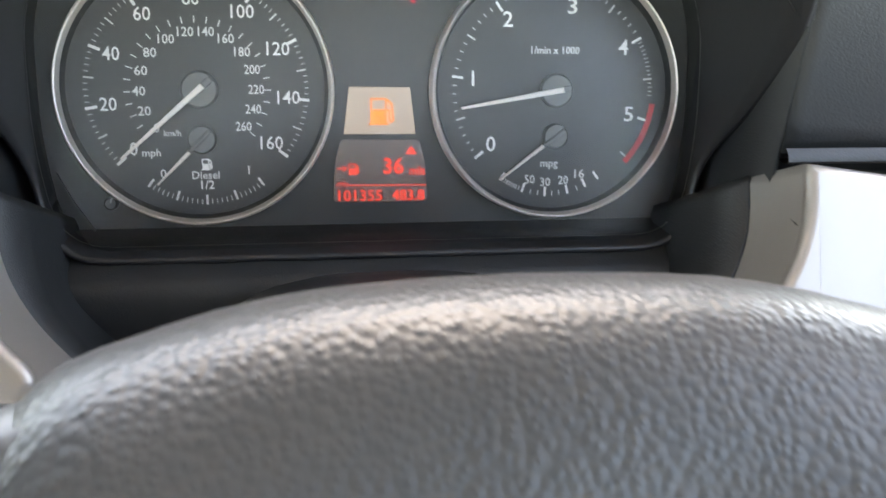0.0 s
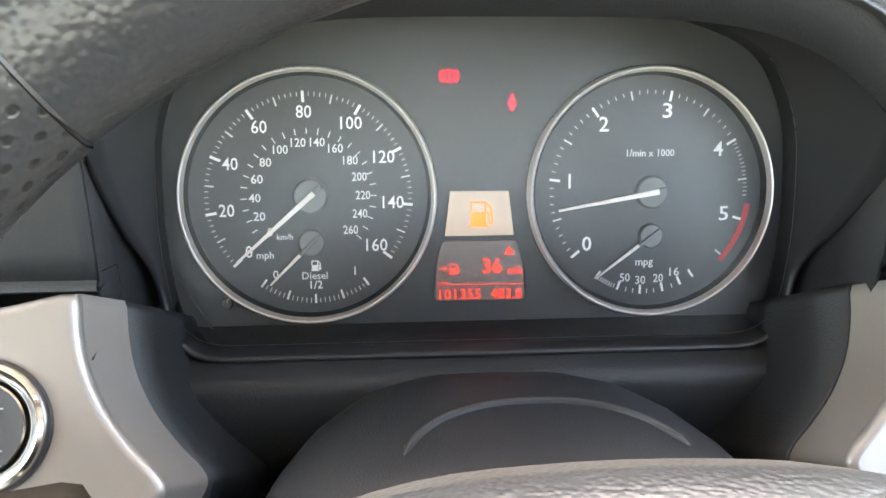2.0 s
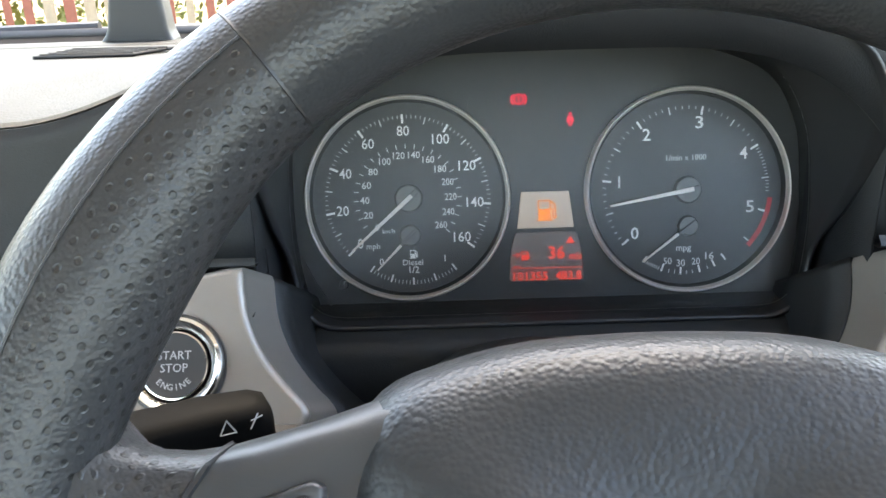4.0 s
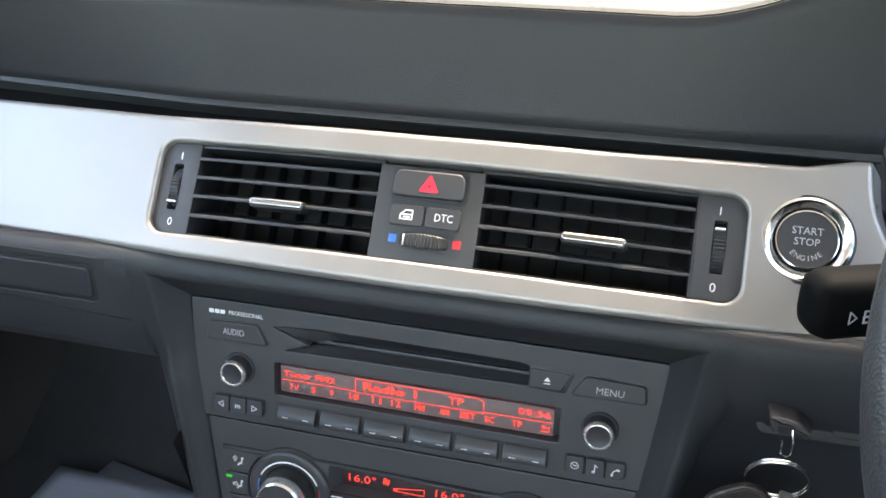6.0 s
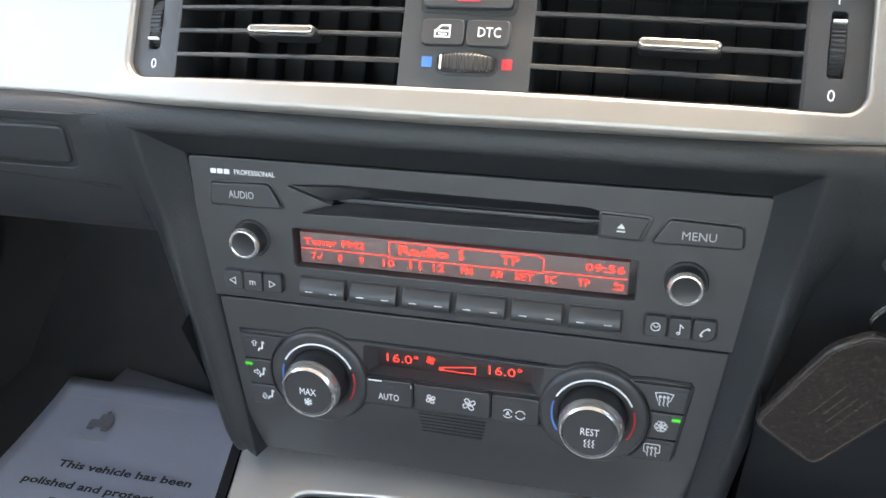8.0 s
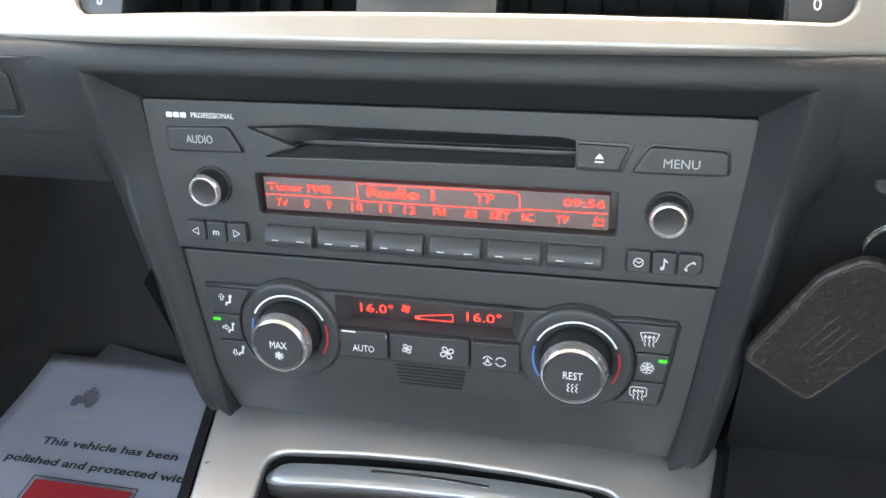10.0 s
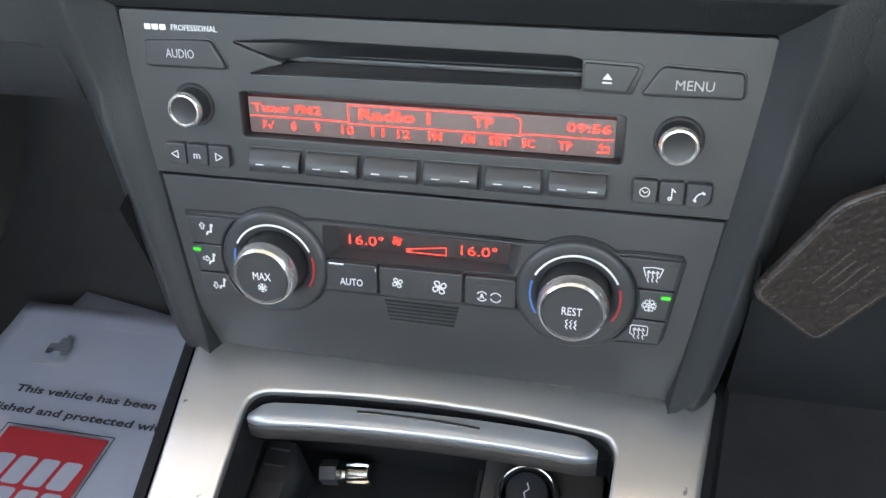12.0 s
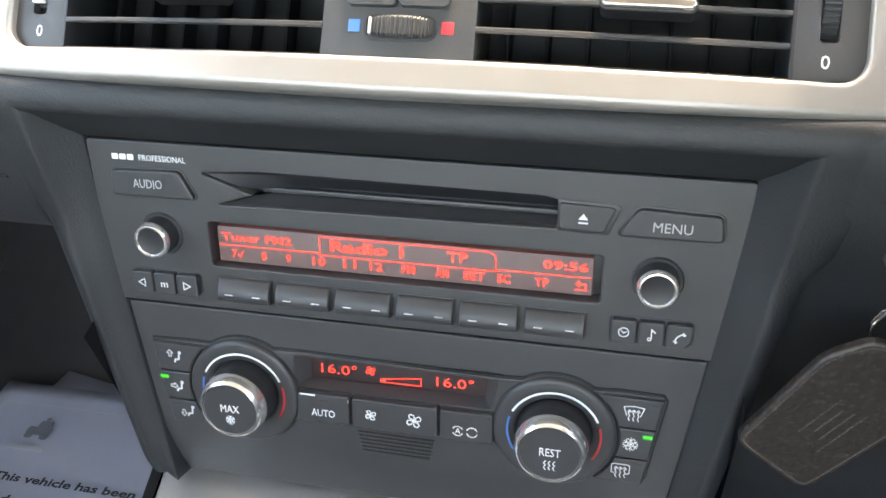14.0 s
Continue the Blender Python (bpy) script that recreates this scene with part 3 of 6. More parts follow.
def build_stack():
    s = root("centre_console", STACK, "dark grey plastic centre stack frame and lower dash", "centre console")
    # fascia frame: rounded pillars either side, running down inwards, flush with the band above
    heights = [0.0672, 0.0658, 0.0640, 0.061, 0.057] + [0.052 - 0.0127 * k for k in range(14)] + [-0.119, -0.124, -0.128, -0.1315, -0.1345, -0.137, -0.1385]
    for sgn in (-1, 1):
        rows, deep = [], []
        for v in heights:
            t = (0.068 - v) / 0.206
            xi = 0.1385 - 0.0245 * t ** 1.2
            c = 0.0155 - 0.0055 * t
            w = 0.0135 - 0.004 * t
            up = smoothstep(-0.022, 0.022, v)
            h = 0.0035 + 0.0130 * max(0.0, 1 - t) ** 1.3
            h = h + (band_height(v) + 0.0004 - h) * up if v > 0.0 else h + (band_height(0.0) + 0.0004 - h) * up
            end = math.sqrt(max(0.02, 1 - (max(0.0, -0.122 - v) / 0.0168) ** 2))
            h, w = (h + 0.005) * end - 0.005, w * (0.45 + 0.55 * end)
            prof = [(xi - 0.001, -0.012), (xi, min(0.0, h)), (xi + 0.0006, 0.0007), (xi + c * 0.5, h * 0.48), (xi + c - 0.0018, h - 0.0018), (xi + c - 0.0007, h - 0.0007), (xi + c + 0.0004, h - 0.0001), (xi + c + 0.002, h)]
            low = [(xi + c + w * 0.4, h - 0.0014), (xi + c + w * 0.7, h - 0.0045), (xi + c + w * 0.9, h - 0.0095), (xi + c + w, h - 0.018)]
            flush = [(xi + c + w * 0.4, h), (xi + c + w * 0.85, h - 0.0001), (xi + c + w * 1.1, h - 0.0005), (xi + c + w * 1.35, h - 0.0012)]
            prof += [(a[0] + (b[0] - a[0]) * up, a[1] + (b[1] - a[1]) * up) for a, b in zip(low, flush)]
            rows.append([(sgn * (x + 0.0015), v, z) for x, z in prof])
            x, z = prof[-1]
            deep.append([(sgn * (x + 0.0014), v, z), (sgn * (x + 0.0020), v, -0.055), (sgn * (x + 0.005), v, -0.14)])
        deep.append([(x, v - 0.30, z) for x, v, z in deep[-1]])
        loft("pillar", rows, DASH, s, "rounded grained side pillar")
        # near black, so the footwell's darkness is part of this side's colour
        loft("pillar_side", deep, SEAL_AND_SHADE, s, "stack side behind the pillar, shade in its colour")
        bm = bmesh.new()
        a = [bm.verts.new(p) for p in rows[-1]]
        b = [bm.verts.new((p[0] * 0.99, p[1] - 0.0008, -0.013)) for p in rows[-1]]
        for i in range(1, len(a)):
            bm.faces.new((a[i - 1], a[i], b[i], b[i - 1]))
        bm.faces.new(b)
        part("pillar_foot", bm, DASH, s)
    # brow between the trim and the radio
    rows = []
    ridge = band_height(0.0545) + 0.0004
    for v, z in [(v, band_height(v) + 0.0004) for v in (0.0672, 0.0658, 0.0640, 0.061, 0.0575)] + [(0.0545, ridge), (0.0535, ridge - 0.0002), (0.0524, ridge - 0.0011), (0.0505, 0.0140), (0.0390, 0.0010), (0.0382, 0.0), (0.037, -0.012)]:
        rows.append([(x, v, z) for x in [-0.1565 + 0.3130 * i / 40 for i in range(41)]])
    loft("brow", rows, DASH, s, "dark lip over the radio")
    # recessed backing
    plate("backing", [(-0.1165, -0.1385), (0.1165, -0.1385), (0.146, 0.062), (-0.146, 0.062)], -0.03, -0.0135, BLACK, s, r=0.0005)
    apron = plate("apron", densify(rounded([(-0.1155, -0.1385), (0.1155, -0.1385), (0.1305, -0.04), (-0.1305, -0.04)], 0.002)), -0.0133, -0.0015, PANEL, s, r=0.0008, holes=(rrect(-0.003, -0.0675, 0.0985, 0.0215, 0.001, 2),))
    # its lower part falls back towards the console
    bm = bmesh.new()
    bm.from_mesh(apron.data)
    for y in (-0.106, -0.113, -0.120, -0.129):
        bmesh.ops.bisect_plane(bm, geom=bm.verts[:] + bm.edges[:] + bm.faces[:], plane_co=(0, y, 0), plane_no=(0, 1, 0))
    for v in bm.verts:
        d = max(0.0, -0.106 - v.co.y) / 0.0325
        v.co.z -= 0.0085 * d ** 1.4
    bm.to_mesh(apron.data)
    bm.free()
    return s


def build_radio():
    r = root("car_radio", STACK, "dark grey car radio with lit red display", "car radio")
    slot = rounded([(-0.0845, 0.0252), (-0.058, 0.0272), (0.060, 0.0262), (0.0660, 0.0250), (0.0660, 0.0135), (-0.055, 0.0122), (-0.0775, 0.0116), (-0.0612, 0.0168)], 0.0016, 3)
    win = rrect(0.0005, -0.0070, 0.1680, 0.0205, 0.0015, 3)
    plate("fascia", rounded([(-0.1335, -0.0380), (0.1325, -0.0380), (0.1380, 0.0373), (-0.1365, 0.0373)], 0.002), -0.012, 0.0006, PANEL, r, r=0.0006, holes=(slot, win), hole_r=0.0008)
    plate("slot_back", [(-0.086, 0.009), (0.068, 0.0115), (0.068, 0.0290), (-0.086, 0.0260)], -0.0118, -0.0095, BLACK, r, r=0.0002)
    # the slot's upper side sweeps in from the left, its lower side likewise, up to a pale lip
    rows = []
    for k in range(15):
        t = k / 14
        x = -0.0835 + 0.1485 * t
        d = smoothstep(0.0, 0.35, t)
        top = 0.0252 + 0.0018 * smoothstep(0, 0.2, t)
        rows.append([(x, top, -0.0004), (x, top - 0.0030 * d - 0.0006, -0.0012 - 0.0060 * d), (x, 0.0205 - 0.0012 * d, -0.0008 - 0.0082 * d), (x, 0.0186 - 0.001 * (1 - d), -0.0010 - 0.0095 * d)])
    loft("slot_ramp", rows, BLACK, r)
    rows = []
    for k in range(12):
        t = k / 11
        x = -0.0765 + 0.1418 * t
        d = smoothstep(0.0, 0.25, t)
        rows.append([(x, 0.0120, -0.0004), (x, 0.0132 + 0.0020 * d, -0.0010 - 0.0050 * d), (x, 0.0140 + 0.0026 * d, -0.0012 - 0.0062 * d), (x, 0.0145 + 0.0026 * d, -0.0012 - 0.0095 * d)])
    loft("slot_lower_ramp", rows, BLACK, r)
    box("slot_flap", (-0.0605, 0.0164, -0.0090), (0.0655, 0.0186, -0.0062), BUTTON, r, r=0.0005)
    plate("eject_rim", rounded([(0.0658, 0.0126), (0.0858, 0.0122), (0.0900, 0.0240), (0.0880, 0.0252), (0.0658, 0.0258)], 0.0014), 0.0, 0.0009, BLACK, r, r=0.0002)
    plate("eject_button", rounded([(0.0665, 0.0140), (0.0838, 0.0135), (0.0880, 0.0232), (0.0868, 0.0240), (0.0665, 0.0246)], 0.0014), 0.0, 0.0020, BUTTON, r, r=0.0005)
    bm = bmesh.new()
    slab(bm, [(0.0740, 0.0184), (0.0778, 0.0184), (0.0759, 0.0209)], 0.0019, 0.0022, 0.00005, seg=1)
    slab(bm, [(0.0740, 0.0167), (0.0778, 0.0167), (0.0778, 0.0174), (0.0740, 0.0174)], 0.0019, 0.0022, 0.00005, seg=1)
    part("eject_symbol", bm, WHITE, r, smooth=0)
    for name, word, pts, at in (
        ("audio_button", "AUDIO", [(-0.1256, 0.0133), (-0.0869, 0.0136), (-0.0935, 0.0258), (-0.1250, 0.0247)], (-0.1080, 0.0193)),
        ("menu_button", "MENU", [(0.0893, 0.0131), (0.1284, 0.0136), (0.1274, 0.0237), (0.0965, 0.0249)], (0.1094, 0.0179)),
    ):
        pts = rounded(pts, 0.0024)
        plate("rim", shrink(pts, -0.0009), 0.0, 0.0009, BLACK, r, r=0.0002)
        plate(name, pts, 0.0, 0.0032, BUTTON, r, r=0.0008)
        text("print", word, 0.0039, GREY_PRINT, r, at, 0.0033, width=0.0135 if word == "AUDIO" else 0.0145)
    # maker's mark as plain bars, and the model word
    for k in range(3):
        plate("bar", rrect(-0.1234 + 0.0036 * k, 0.0301, 0.0030, 0.0025, 0.0003, 1), 0.0006, 0.0008, WHITE, r, r=0.00005, seg=1)
    text("print", "PROFESSIONAL", 0.0025, WHITE, r, (-0.1014, 0.0301), 0.0007, width=0.0215)
    knob(r, -0.1060, -0.0040)
    knob(r, 0.1060, -0.0048)
    # display
    plate("display_frame", rrect(0.0005, -0.0070, 0.170, 0.0225, 0.0015, 3), -0.0105, -0.0075, BLACK, r, r=0.0003)
    d = plate("display", rrect(-0.0003, -0.0080, 0.1625, 0.0166, 0.0006, 2), -0.0075, -0.0035, SCREEN, r, "red backlit radio display", r=0.0002)
    z = -0.0034
    for word, size, x, y, w, b in (("Tuner FM2", 0.0036, -0.0634, -0.0046, 0.0325, 0.00008), ("Radio 1", 0.0046, -0.0130, -0.0048, 0.0325, 0.00022), ("TP", 0.0046, 0.0255, -0.0048, 0.0090, 0.0001), ("09:56", 0.0038, 0.0700, -0.0042, 0.0183, 0.00008)):
        text("print", word, size, RED_GLOW, d, (x, y), z, bold=b, width=w)
    line = [[(-0.0810, -0.0084), (-0.0365, -0.0084), (-0.0345, -0.0092), (0.0415, -0.0092), (0.0432, -0.0084), (0.0800, -0.0084)], [(-0.0345, -0.0092), (-0.0345, -0.0007), (0.0385, -0.0007), (0.0415, -0.0022), (0.0415, -0.0092)]]
    strokes("line", line, 0.0005, RED_GLOW, d, (0, 0), z)
    for x, w in ((-0.0745, "7"), (-0.0605, "8"), (-0.0492, "9"), (-0.0358, "10"), (-0.0214, "11"), (-0.0102, "12"), (0.0045, "FM"), (0.0192, "AM"), (0.0325, "SET"), (0.0451, "SC"), (0.0606, "TP")):
        text("print", w, 0.0037, RED_GLOW, d, (x, -0.0125), z, width=(0.0024, 0.0058, 0.0092)[len(w) - 1], bold=0.00008)
    strokes("tick", [[(-0.0012, 0.0002), (-0.0004, -0.0014), (0.0012, 0.0018)]], 0.0005, RED_GLOW, d, (-0.0713, -0.0125), z)
    strokes("return_symbol", [[(-0.0014, 0.0010), (0.0022, 0.0010), (0.0022, -0.0016), (-0.0022, -0.0016)], [(-0.0004, 0.0022), (-0.0018, 0.0010), (-0.0004, -0.0002)]], 0.0006, RED_GLOW, d, (0.0763, -0.0124), z)
    # six preset buttons
    for k in range(6):
        x = -0.0683 + 0.0271 * k
        dy = 0.0012
        plate("button_gap", rrect(x, -0.0285 + dy, 0.0258, 0.0122, 0.0016), 0.0, 0.0009, BLACK, r, r=0.0001)
        rows = []
        for v, zz in ((-0.0338, 0.0006), (-0.0336, 0.0040), (-0.0325, 0.0054), (-0.030, 0.0056), (-0.0275, 0.0048), (-0.0240, 0.0027), (-0.0233, 0.0018), (-0.0232, 0.0006)):
            rows.append([(x - 0.0122, v + dy, zz - 0.0012), (x - 0.0118, v + dy, zz - 0.0002), (x - 0.0108, v + dy, zz), (x + 0.0108, v + dy, zz), (x + 0.0118, v + dy, zz - 0.0002), (x + 0.0122, v + dy, zz - 0.0012)])
        b = loft("preset_button", rows, BUTTON, r)
        for sx in (-0.0064, 0.0064):
            plate("print", rrect(x + sx, -0.0296 + dy, 0.0038, 0.00038, 0.0001, 1), 0.0056, 0.0058, WHITE, b, r=0.00003, seg=1)
    # small three-way keys
    for sgn, xc in ((-1, -0.1060), (1, 0.1056)):
        yc = -0.0270
        plate("key_gap", rrect(xc, yc, 0.0334, 0.0116, 0.003), 0.0, 0.0009, BLACK, r, r=0.0001)
        for k in range(3):
            x = xc + (k - 1) * 0.0108
            lo, hi = yc - 0.0052, yc + 0.0052
            o = [(x - 0.0051, lo + (0.0026 if k == 0 and sgn < 0 else 0)), (x - 0.0051 + (0.0022 if k == 0 and sgn < 0 else 0), lo), (x + 0.0051 - (0.0030 if k == 2 and sgn > 0 else 0), lo), (x + 0.0051, lo + (0.0032 if k == 2 and sgn > 0 else 0)), (x + 0.0051, hi), (x - 0.0051, hi)]
            o = [p for i, p in enumerate(o) if (Vector(p) - Vector(o[i - 1])).length > 1e-6]
            plate("key", rounded(o, 0.0016), 0.0, 0.0042, BUTTON, r, r=0.0007)
        zz = 0.0043
        if sgn < 0:
            strokes("symbol", [[(0.0014, 0.0018), (-0.0018, 0), (0.0014, -0.0018), (0.0014, 0.0018)]], 0.0004, WHITE, r, (xc - 0.0108, yc), zz)
            text("print", "m", 0.0034, WHITE, r, (xc, yc), zz)
            strokes("symbol", [[(-0.0014, 0.0018), (0.0018, 0), (-0.0014, -0.0018), (-0.0014, 0.0018)]], 0.0004, WHITE, r, (xc + 0.0108, yc), zz)
        else:
            strokes("symbol", [arc(0, 0, 0.0020, 0, 360, 20), [(-0.0011, 0.0008), (0, -0.0003), (0.0012, 0.0004)]], 0.0004, WHITE, r, (xc - 0.0108, yc), zz)
            strokes("symbol", [[(0, -0.002), (0, 0.0024), (0.0014, 0.0010)], arc(-0.0007, -0.002, 0.0006, 0, 360, 10)], 0.0005, WHITE, r, (xc, yc), zz)
            strokes("symbol", [arc(0.002, -0.002, 0.0036, 95, 175, 8)], 0.0006, WHITE, r, (xc + 0.0108, yc), zz)
            strokes("symbol", [[(-0.0018, -0.0016), (-0.0012, -0.0022)], [(0.0012, 0.0018), (0.0020, 0.0012)]], 0.0010, WHITE, r, (xc + 0.0108, yc), zz)
    return r


def knob(r, x, y):
    lathe("knob_base", [(0.0100, 0.0), (0.0100, 0.0012), (0.0095, 0.0018), (0.0084, 0.0016)], BUTTON, r, at=(x, y, 0), n=40)
    lathe("knob", [(0.0086, 0.0), (0.0080, 0.0085), (0.0078, 0.0094), (0.0062, 0.0102), (0.0056, 0.0100), (0.0, 0.0098)], BLACK, r, "black radio knob", at=(x, y, 0), n=40)
    lathe("knob_ring", [(0.0079, 0.0078), (0.0081, 0.0084), (0.0080, 0.0098), (0.0073, 0.0108), (0.0066, 0.0109), (0.0061, 0.0101)], RING, r, "chrome ring of the knob", at=(x, y, 0), n=40)


def seat_symbol(c, at, z, arrow):
    """A seated figure and an arrow."""
    strokes("symbol", [arc(0.0024, 0.0026, 0.0004, 0, 360, 8), [(0.0020, 0.0014), (0.0018, -0.0008)], [(0.0018, -0.0010), (0.0000, -0.0012), (-0.0006, -0.0026)]], 0.0009, WHITE, c, at, z, 0.95)
    shape = ((0, 0.0024), (0.0015, 0.0008), (0.0006, 0.0008), (0.0006, -0.0010), (-0.0006, -0.0010), (-0.0006, 0.0008), (-0.0015, 0.0008), (0, 0.0024))
    ax, ay = -0.0026, {"up": 0.0012, "side": 0.0002, "down": -0.0004}[arrow]
    turned = {"up": lambda p, q: (p, q), "side": lambda p, q: (q, p), "down": lambda p, q: (p, -q)}[arrow]
    strokes("symbol", [[(ax + turned(p, q)[0], ay + turned(p, q)[1]) for p, q in shape]], 0.00036, WHITE, c, at, z)


def build_climate():
    c = root("climate_panel", STACK, "dark climate control panel with two chrome-ringed dials", "climate panel")
    left, right, rb = (-0.0737, -0.0796), (0.0694, -0.0800), 0.0270
    win = rounded([(-0.0490, -0.0748), (0.0415, -0.0742), (0.0440, -0.0592), (-0.0485, -0.0582)], 0.0012, 3)
    outline = [(-0.1184, -0.0582), (-0.1010, -0.0576)] + arc(*left, rb, 126, 57, 10) + [(-0.0500, -0.0566), (0.0450, -0.0576)] + arc(*right, rb, 122, 54, 10)
    outline += [(0.0965, -0.0574), (0.1135, -0.0580), (0.1148, -0.0602), (0.1090, -0.0990), (0.1068, -0.1020), (0.0880, -0.1026)] + arc(*right, rb, -64, -150, 10)
    outline += [(0.0435, -0.0922), (-0.0480, -0.0926)] + arc(*left, rb, -30, -116, 10) + [(-0.0920, -0.1022), (-0.1105, -0.1014), (-0.1130, -0.0985)]
    screen_hole = rrect(-0.0030, -0.0668, 0.0975, 0.0195, 0.001, 2)
    plate("groove", shrink(outline[::-1], -0.0008), -0.012, -0.0008, VOID, c, r=0.0002, holes=(screen_hole,))
    plate("body", outline[::-1], -0.012, 0.0002, PANEL, c, r=0.0006, holes=(win,), hole_r=0.0008)
    # display, set back behind sloping sides
    inner = rounded([(-0.0440, -0.0738), (0.0375, -0.0734), (0.0385, -0.0618), (-0.0440, -0.0610)], 0.0008, 3)
    loft("display_surround", [[(x, y, z) for x, y in ring + ring[:1]] for ring, z in ((win, -0.0006), (inner, -0.0085))], DOOR, c, smooth=20)
    plate("display", rrect(-0.0030, -0.0674, 0.0860, 0.0150, 0.001, 2), -0.0134, -0.0088, SMALL_SCREEN, c, "dark red-lit climate display", r=0.0003)
    z = -0.0087
    for x in (-0.0315, 0.0230):
        text("print", "16.0\u00b0", 0.0048, RED_GLOW, c, (x, -0.0688), z, width=0.0172)
    fan = []
    for q in range(4):
        a = math.pi / 2 * q + 0.35
        ux, uy = math.cos(a), math.sin(a)
        blade = [(0.0003, 0.0), (0.0012, -0.0006), (0.0022, -0.0006), (0.0027, 0.0002), (0.0024, 0.0011), (0.0014, 0.0011), (0.0008, 0.0005), (0.0003, 0.0)]
        fan.append([(p * ux - r * uy, p * uy + r * ux) for p, r in blade])
    strokes("fan_symbol", fan, 0.00045, RED_GLOW, c, (-0.0157, -0.0672), z, 0.85)
    strokes("wedge", [[(-0.0110, -0.0708), (0.0080, -0.0682), (0.0080, -0.0722), (-0.0110, -0.0722), (-0.0110, -0.0708)]], 0.00045, RED_GLOW, c, (0, 0), z)
    plate("wedge_start", [(-0.0112, -0.0723), (-0.0086, -0.0723), (-0.0086, -0.0705), (-0.0112, -0.0708)], z, z + 0.0002, RED_GLOW, c, r=0.00005, seg=1)
    # middle row of buttons
    for x0, x1 in ((-0.0474, -0.0226), (-0.0214, 0.0182), (0.0194, 0.0430)):
        gap = rounded([(x0 - 0.0005, -0.0910), (x1 + 0.0005, -0.0908), (x1 + 0.0005, -0.0746), (x0 - 0.0005, -0.0748)], 0.0008)
        plate("button_gap", gap, 0.0, 0.0005, VOID, c, r=0.0001, seg=1)
        o = rounded([(x0, -0.0904), (x1, -0.0902), (x1, -0.0752), (x0, -0.0754)], 0.0018)
        plate("button", o, 0.0, 0.0032, BUTTON, c, r=0.0006)
    zb = 0.0033
    text("print", "AUTO", 0.0037, WHITE, c, (-0.0350, -0.0852), zb, width=0.0112)
    for x, k in ((-0.0125, 0.95), (0.0076, 1.3)):
        strokes("fan_symbol", fan, 0.0005, WHITE, c, (x, -0.0828), zb, k)
    strokes("recirculation_symbol", [arc(-0.0031, 0, 0.0024, 30, 150, 10), arc(-0.0031, 0, 0.0024, 210, 330, 10), arc(0.0033, 0, 0.0024, 20, 160, 10), arc(0.0033, 0, 0.0024, 200, 340, 10), [(-0.0040, -0.0011), (-0.0031, 0.0013), (-0.0022, -0.0011)], [(-0.0037, -0.0003), (-0.0025, -0.0003)]], 0.0005, WHITE, c, (0.0306, -0.0850), zb)
    box("scratch", (-0.0458, -0.0764, 0.0030), (-0.0386, -0.0757, 0.0034), WHITE, c, r=0.0)
    box("scratch", (-0.0231, -0.0782, 0.0030), (-0.0228, -0.0764, 0.0034), WHITE, c, r=0.0)
    for x in (-0.0348, 0.0272, 0.0330):
        plate("lamp_bar", rrect(x, -0.0790, 0.0036, 0.0012, 0.0002, 1), 0.0032, 0.0034, PANEL, c, r=0.0001, seg=1)
    # small grille
    for k in range(6):
        y = -0.0955 - 0.0020 * k
        plate("slot", rrect(-0.0024, y, 0.0362 - 0.0008 * k, 0.0007, 0.0002, 1), -0.0016, -0.0011, VOID, c, r=0.0001, seg=1)
        plate("slot_lip", rrect(-0.0024, y - 0.0008, 0.0362 - 0.0008 * k, 0.0006, 0.0002, 1), -0.0016, -0.0008, BUTTON, c, r=0.0002, seg=1)
    # side keys, hollowed round the dials
    for sgn, (cx, cy) in ((-1, left), (1, right)):
        back = [(-0.1186, -0.0584), (-0.1120, -0.1014), (-0.0930, -0.1020), (-0.1000, -0.0800), (-0.0930, -0.0584)] if sgn < 0 else [(0.0890, -0.0584), (0.0960, -0.0800), (0.0890, -0.1022), (0.1080, -0.1016), (0.1142, -0.0584)]
        plate("key_gap", back, 0.0, 0.0004, VOID, c, r=0.0001, seg=1)
        for k, (y1, y0) in enumerate(((-0.0588, -0.0731), (-0.0738, -0.0884), (-0.0891, -0.1010))):
            outer = lambda y: (0.1180 + (y + 0.0588) * 0.135) if sgn < 0 else (0.1136 + (y + 0.0588) * 0.135)
            ring = [(sgn * outer(y1), y1), (sgn * outer(y0), y0)]
            for q in range(7):
                y = y0 + (y1 - y0) * q / 6
                dx = math.sqrt(max(0.0, (rb + 0.0008) ** 2 - (y - cy) ** 2))
                ring.append((cx + sgn * dx, y))
            plate("key", ring if sgn < 0 else ring[::-1], 0.0, 0.0020, BUTTON, c, r=0.0007)
            y = ((-0.0656, -0.0815, -0.0948), (-0.0658, -0.0811, -0.0950))[sgn > 0][k]
            x = ((-0.1070, -0.1076, -0.1037), (0.1020, 0.1019, 0.0987))[sgn > 0][k]
            if sgn < 0:
                seat_symbol(c, (x, y), 0.0021, ("up", "side", "down")[k])
            elif k == 1:
                lines = []
                for a in range(0, 180, 60):
                    ca, sa = math.cos(radians(a + 30)), math.sin(radians(a + 30))
                    lines.append([(-0.0032 * ca, -0.0032 * sa), (0.0032 * ca, 0.0032 * sa)])
                    for q in (-1, 1):
                        for d in (-25, 25):
                            lines.append([(q * 0.0019 * ca, q * 0.0019 * sa), (q * 0.0031 * math.cos(radians(a + 30 + d)), q * 0.0031 * math.sin(radians(a + 30 + d)))])
                strokes("snow_symbol", lines + [arc(0, 0, 0.0014, 30, 390, 6)], 0.00036, WHITE, c, (x, y), 0.0021)
            else:
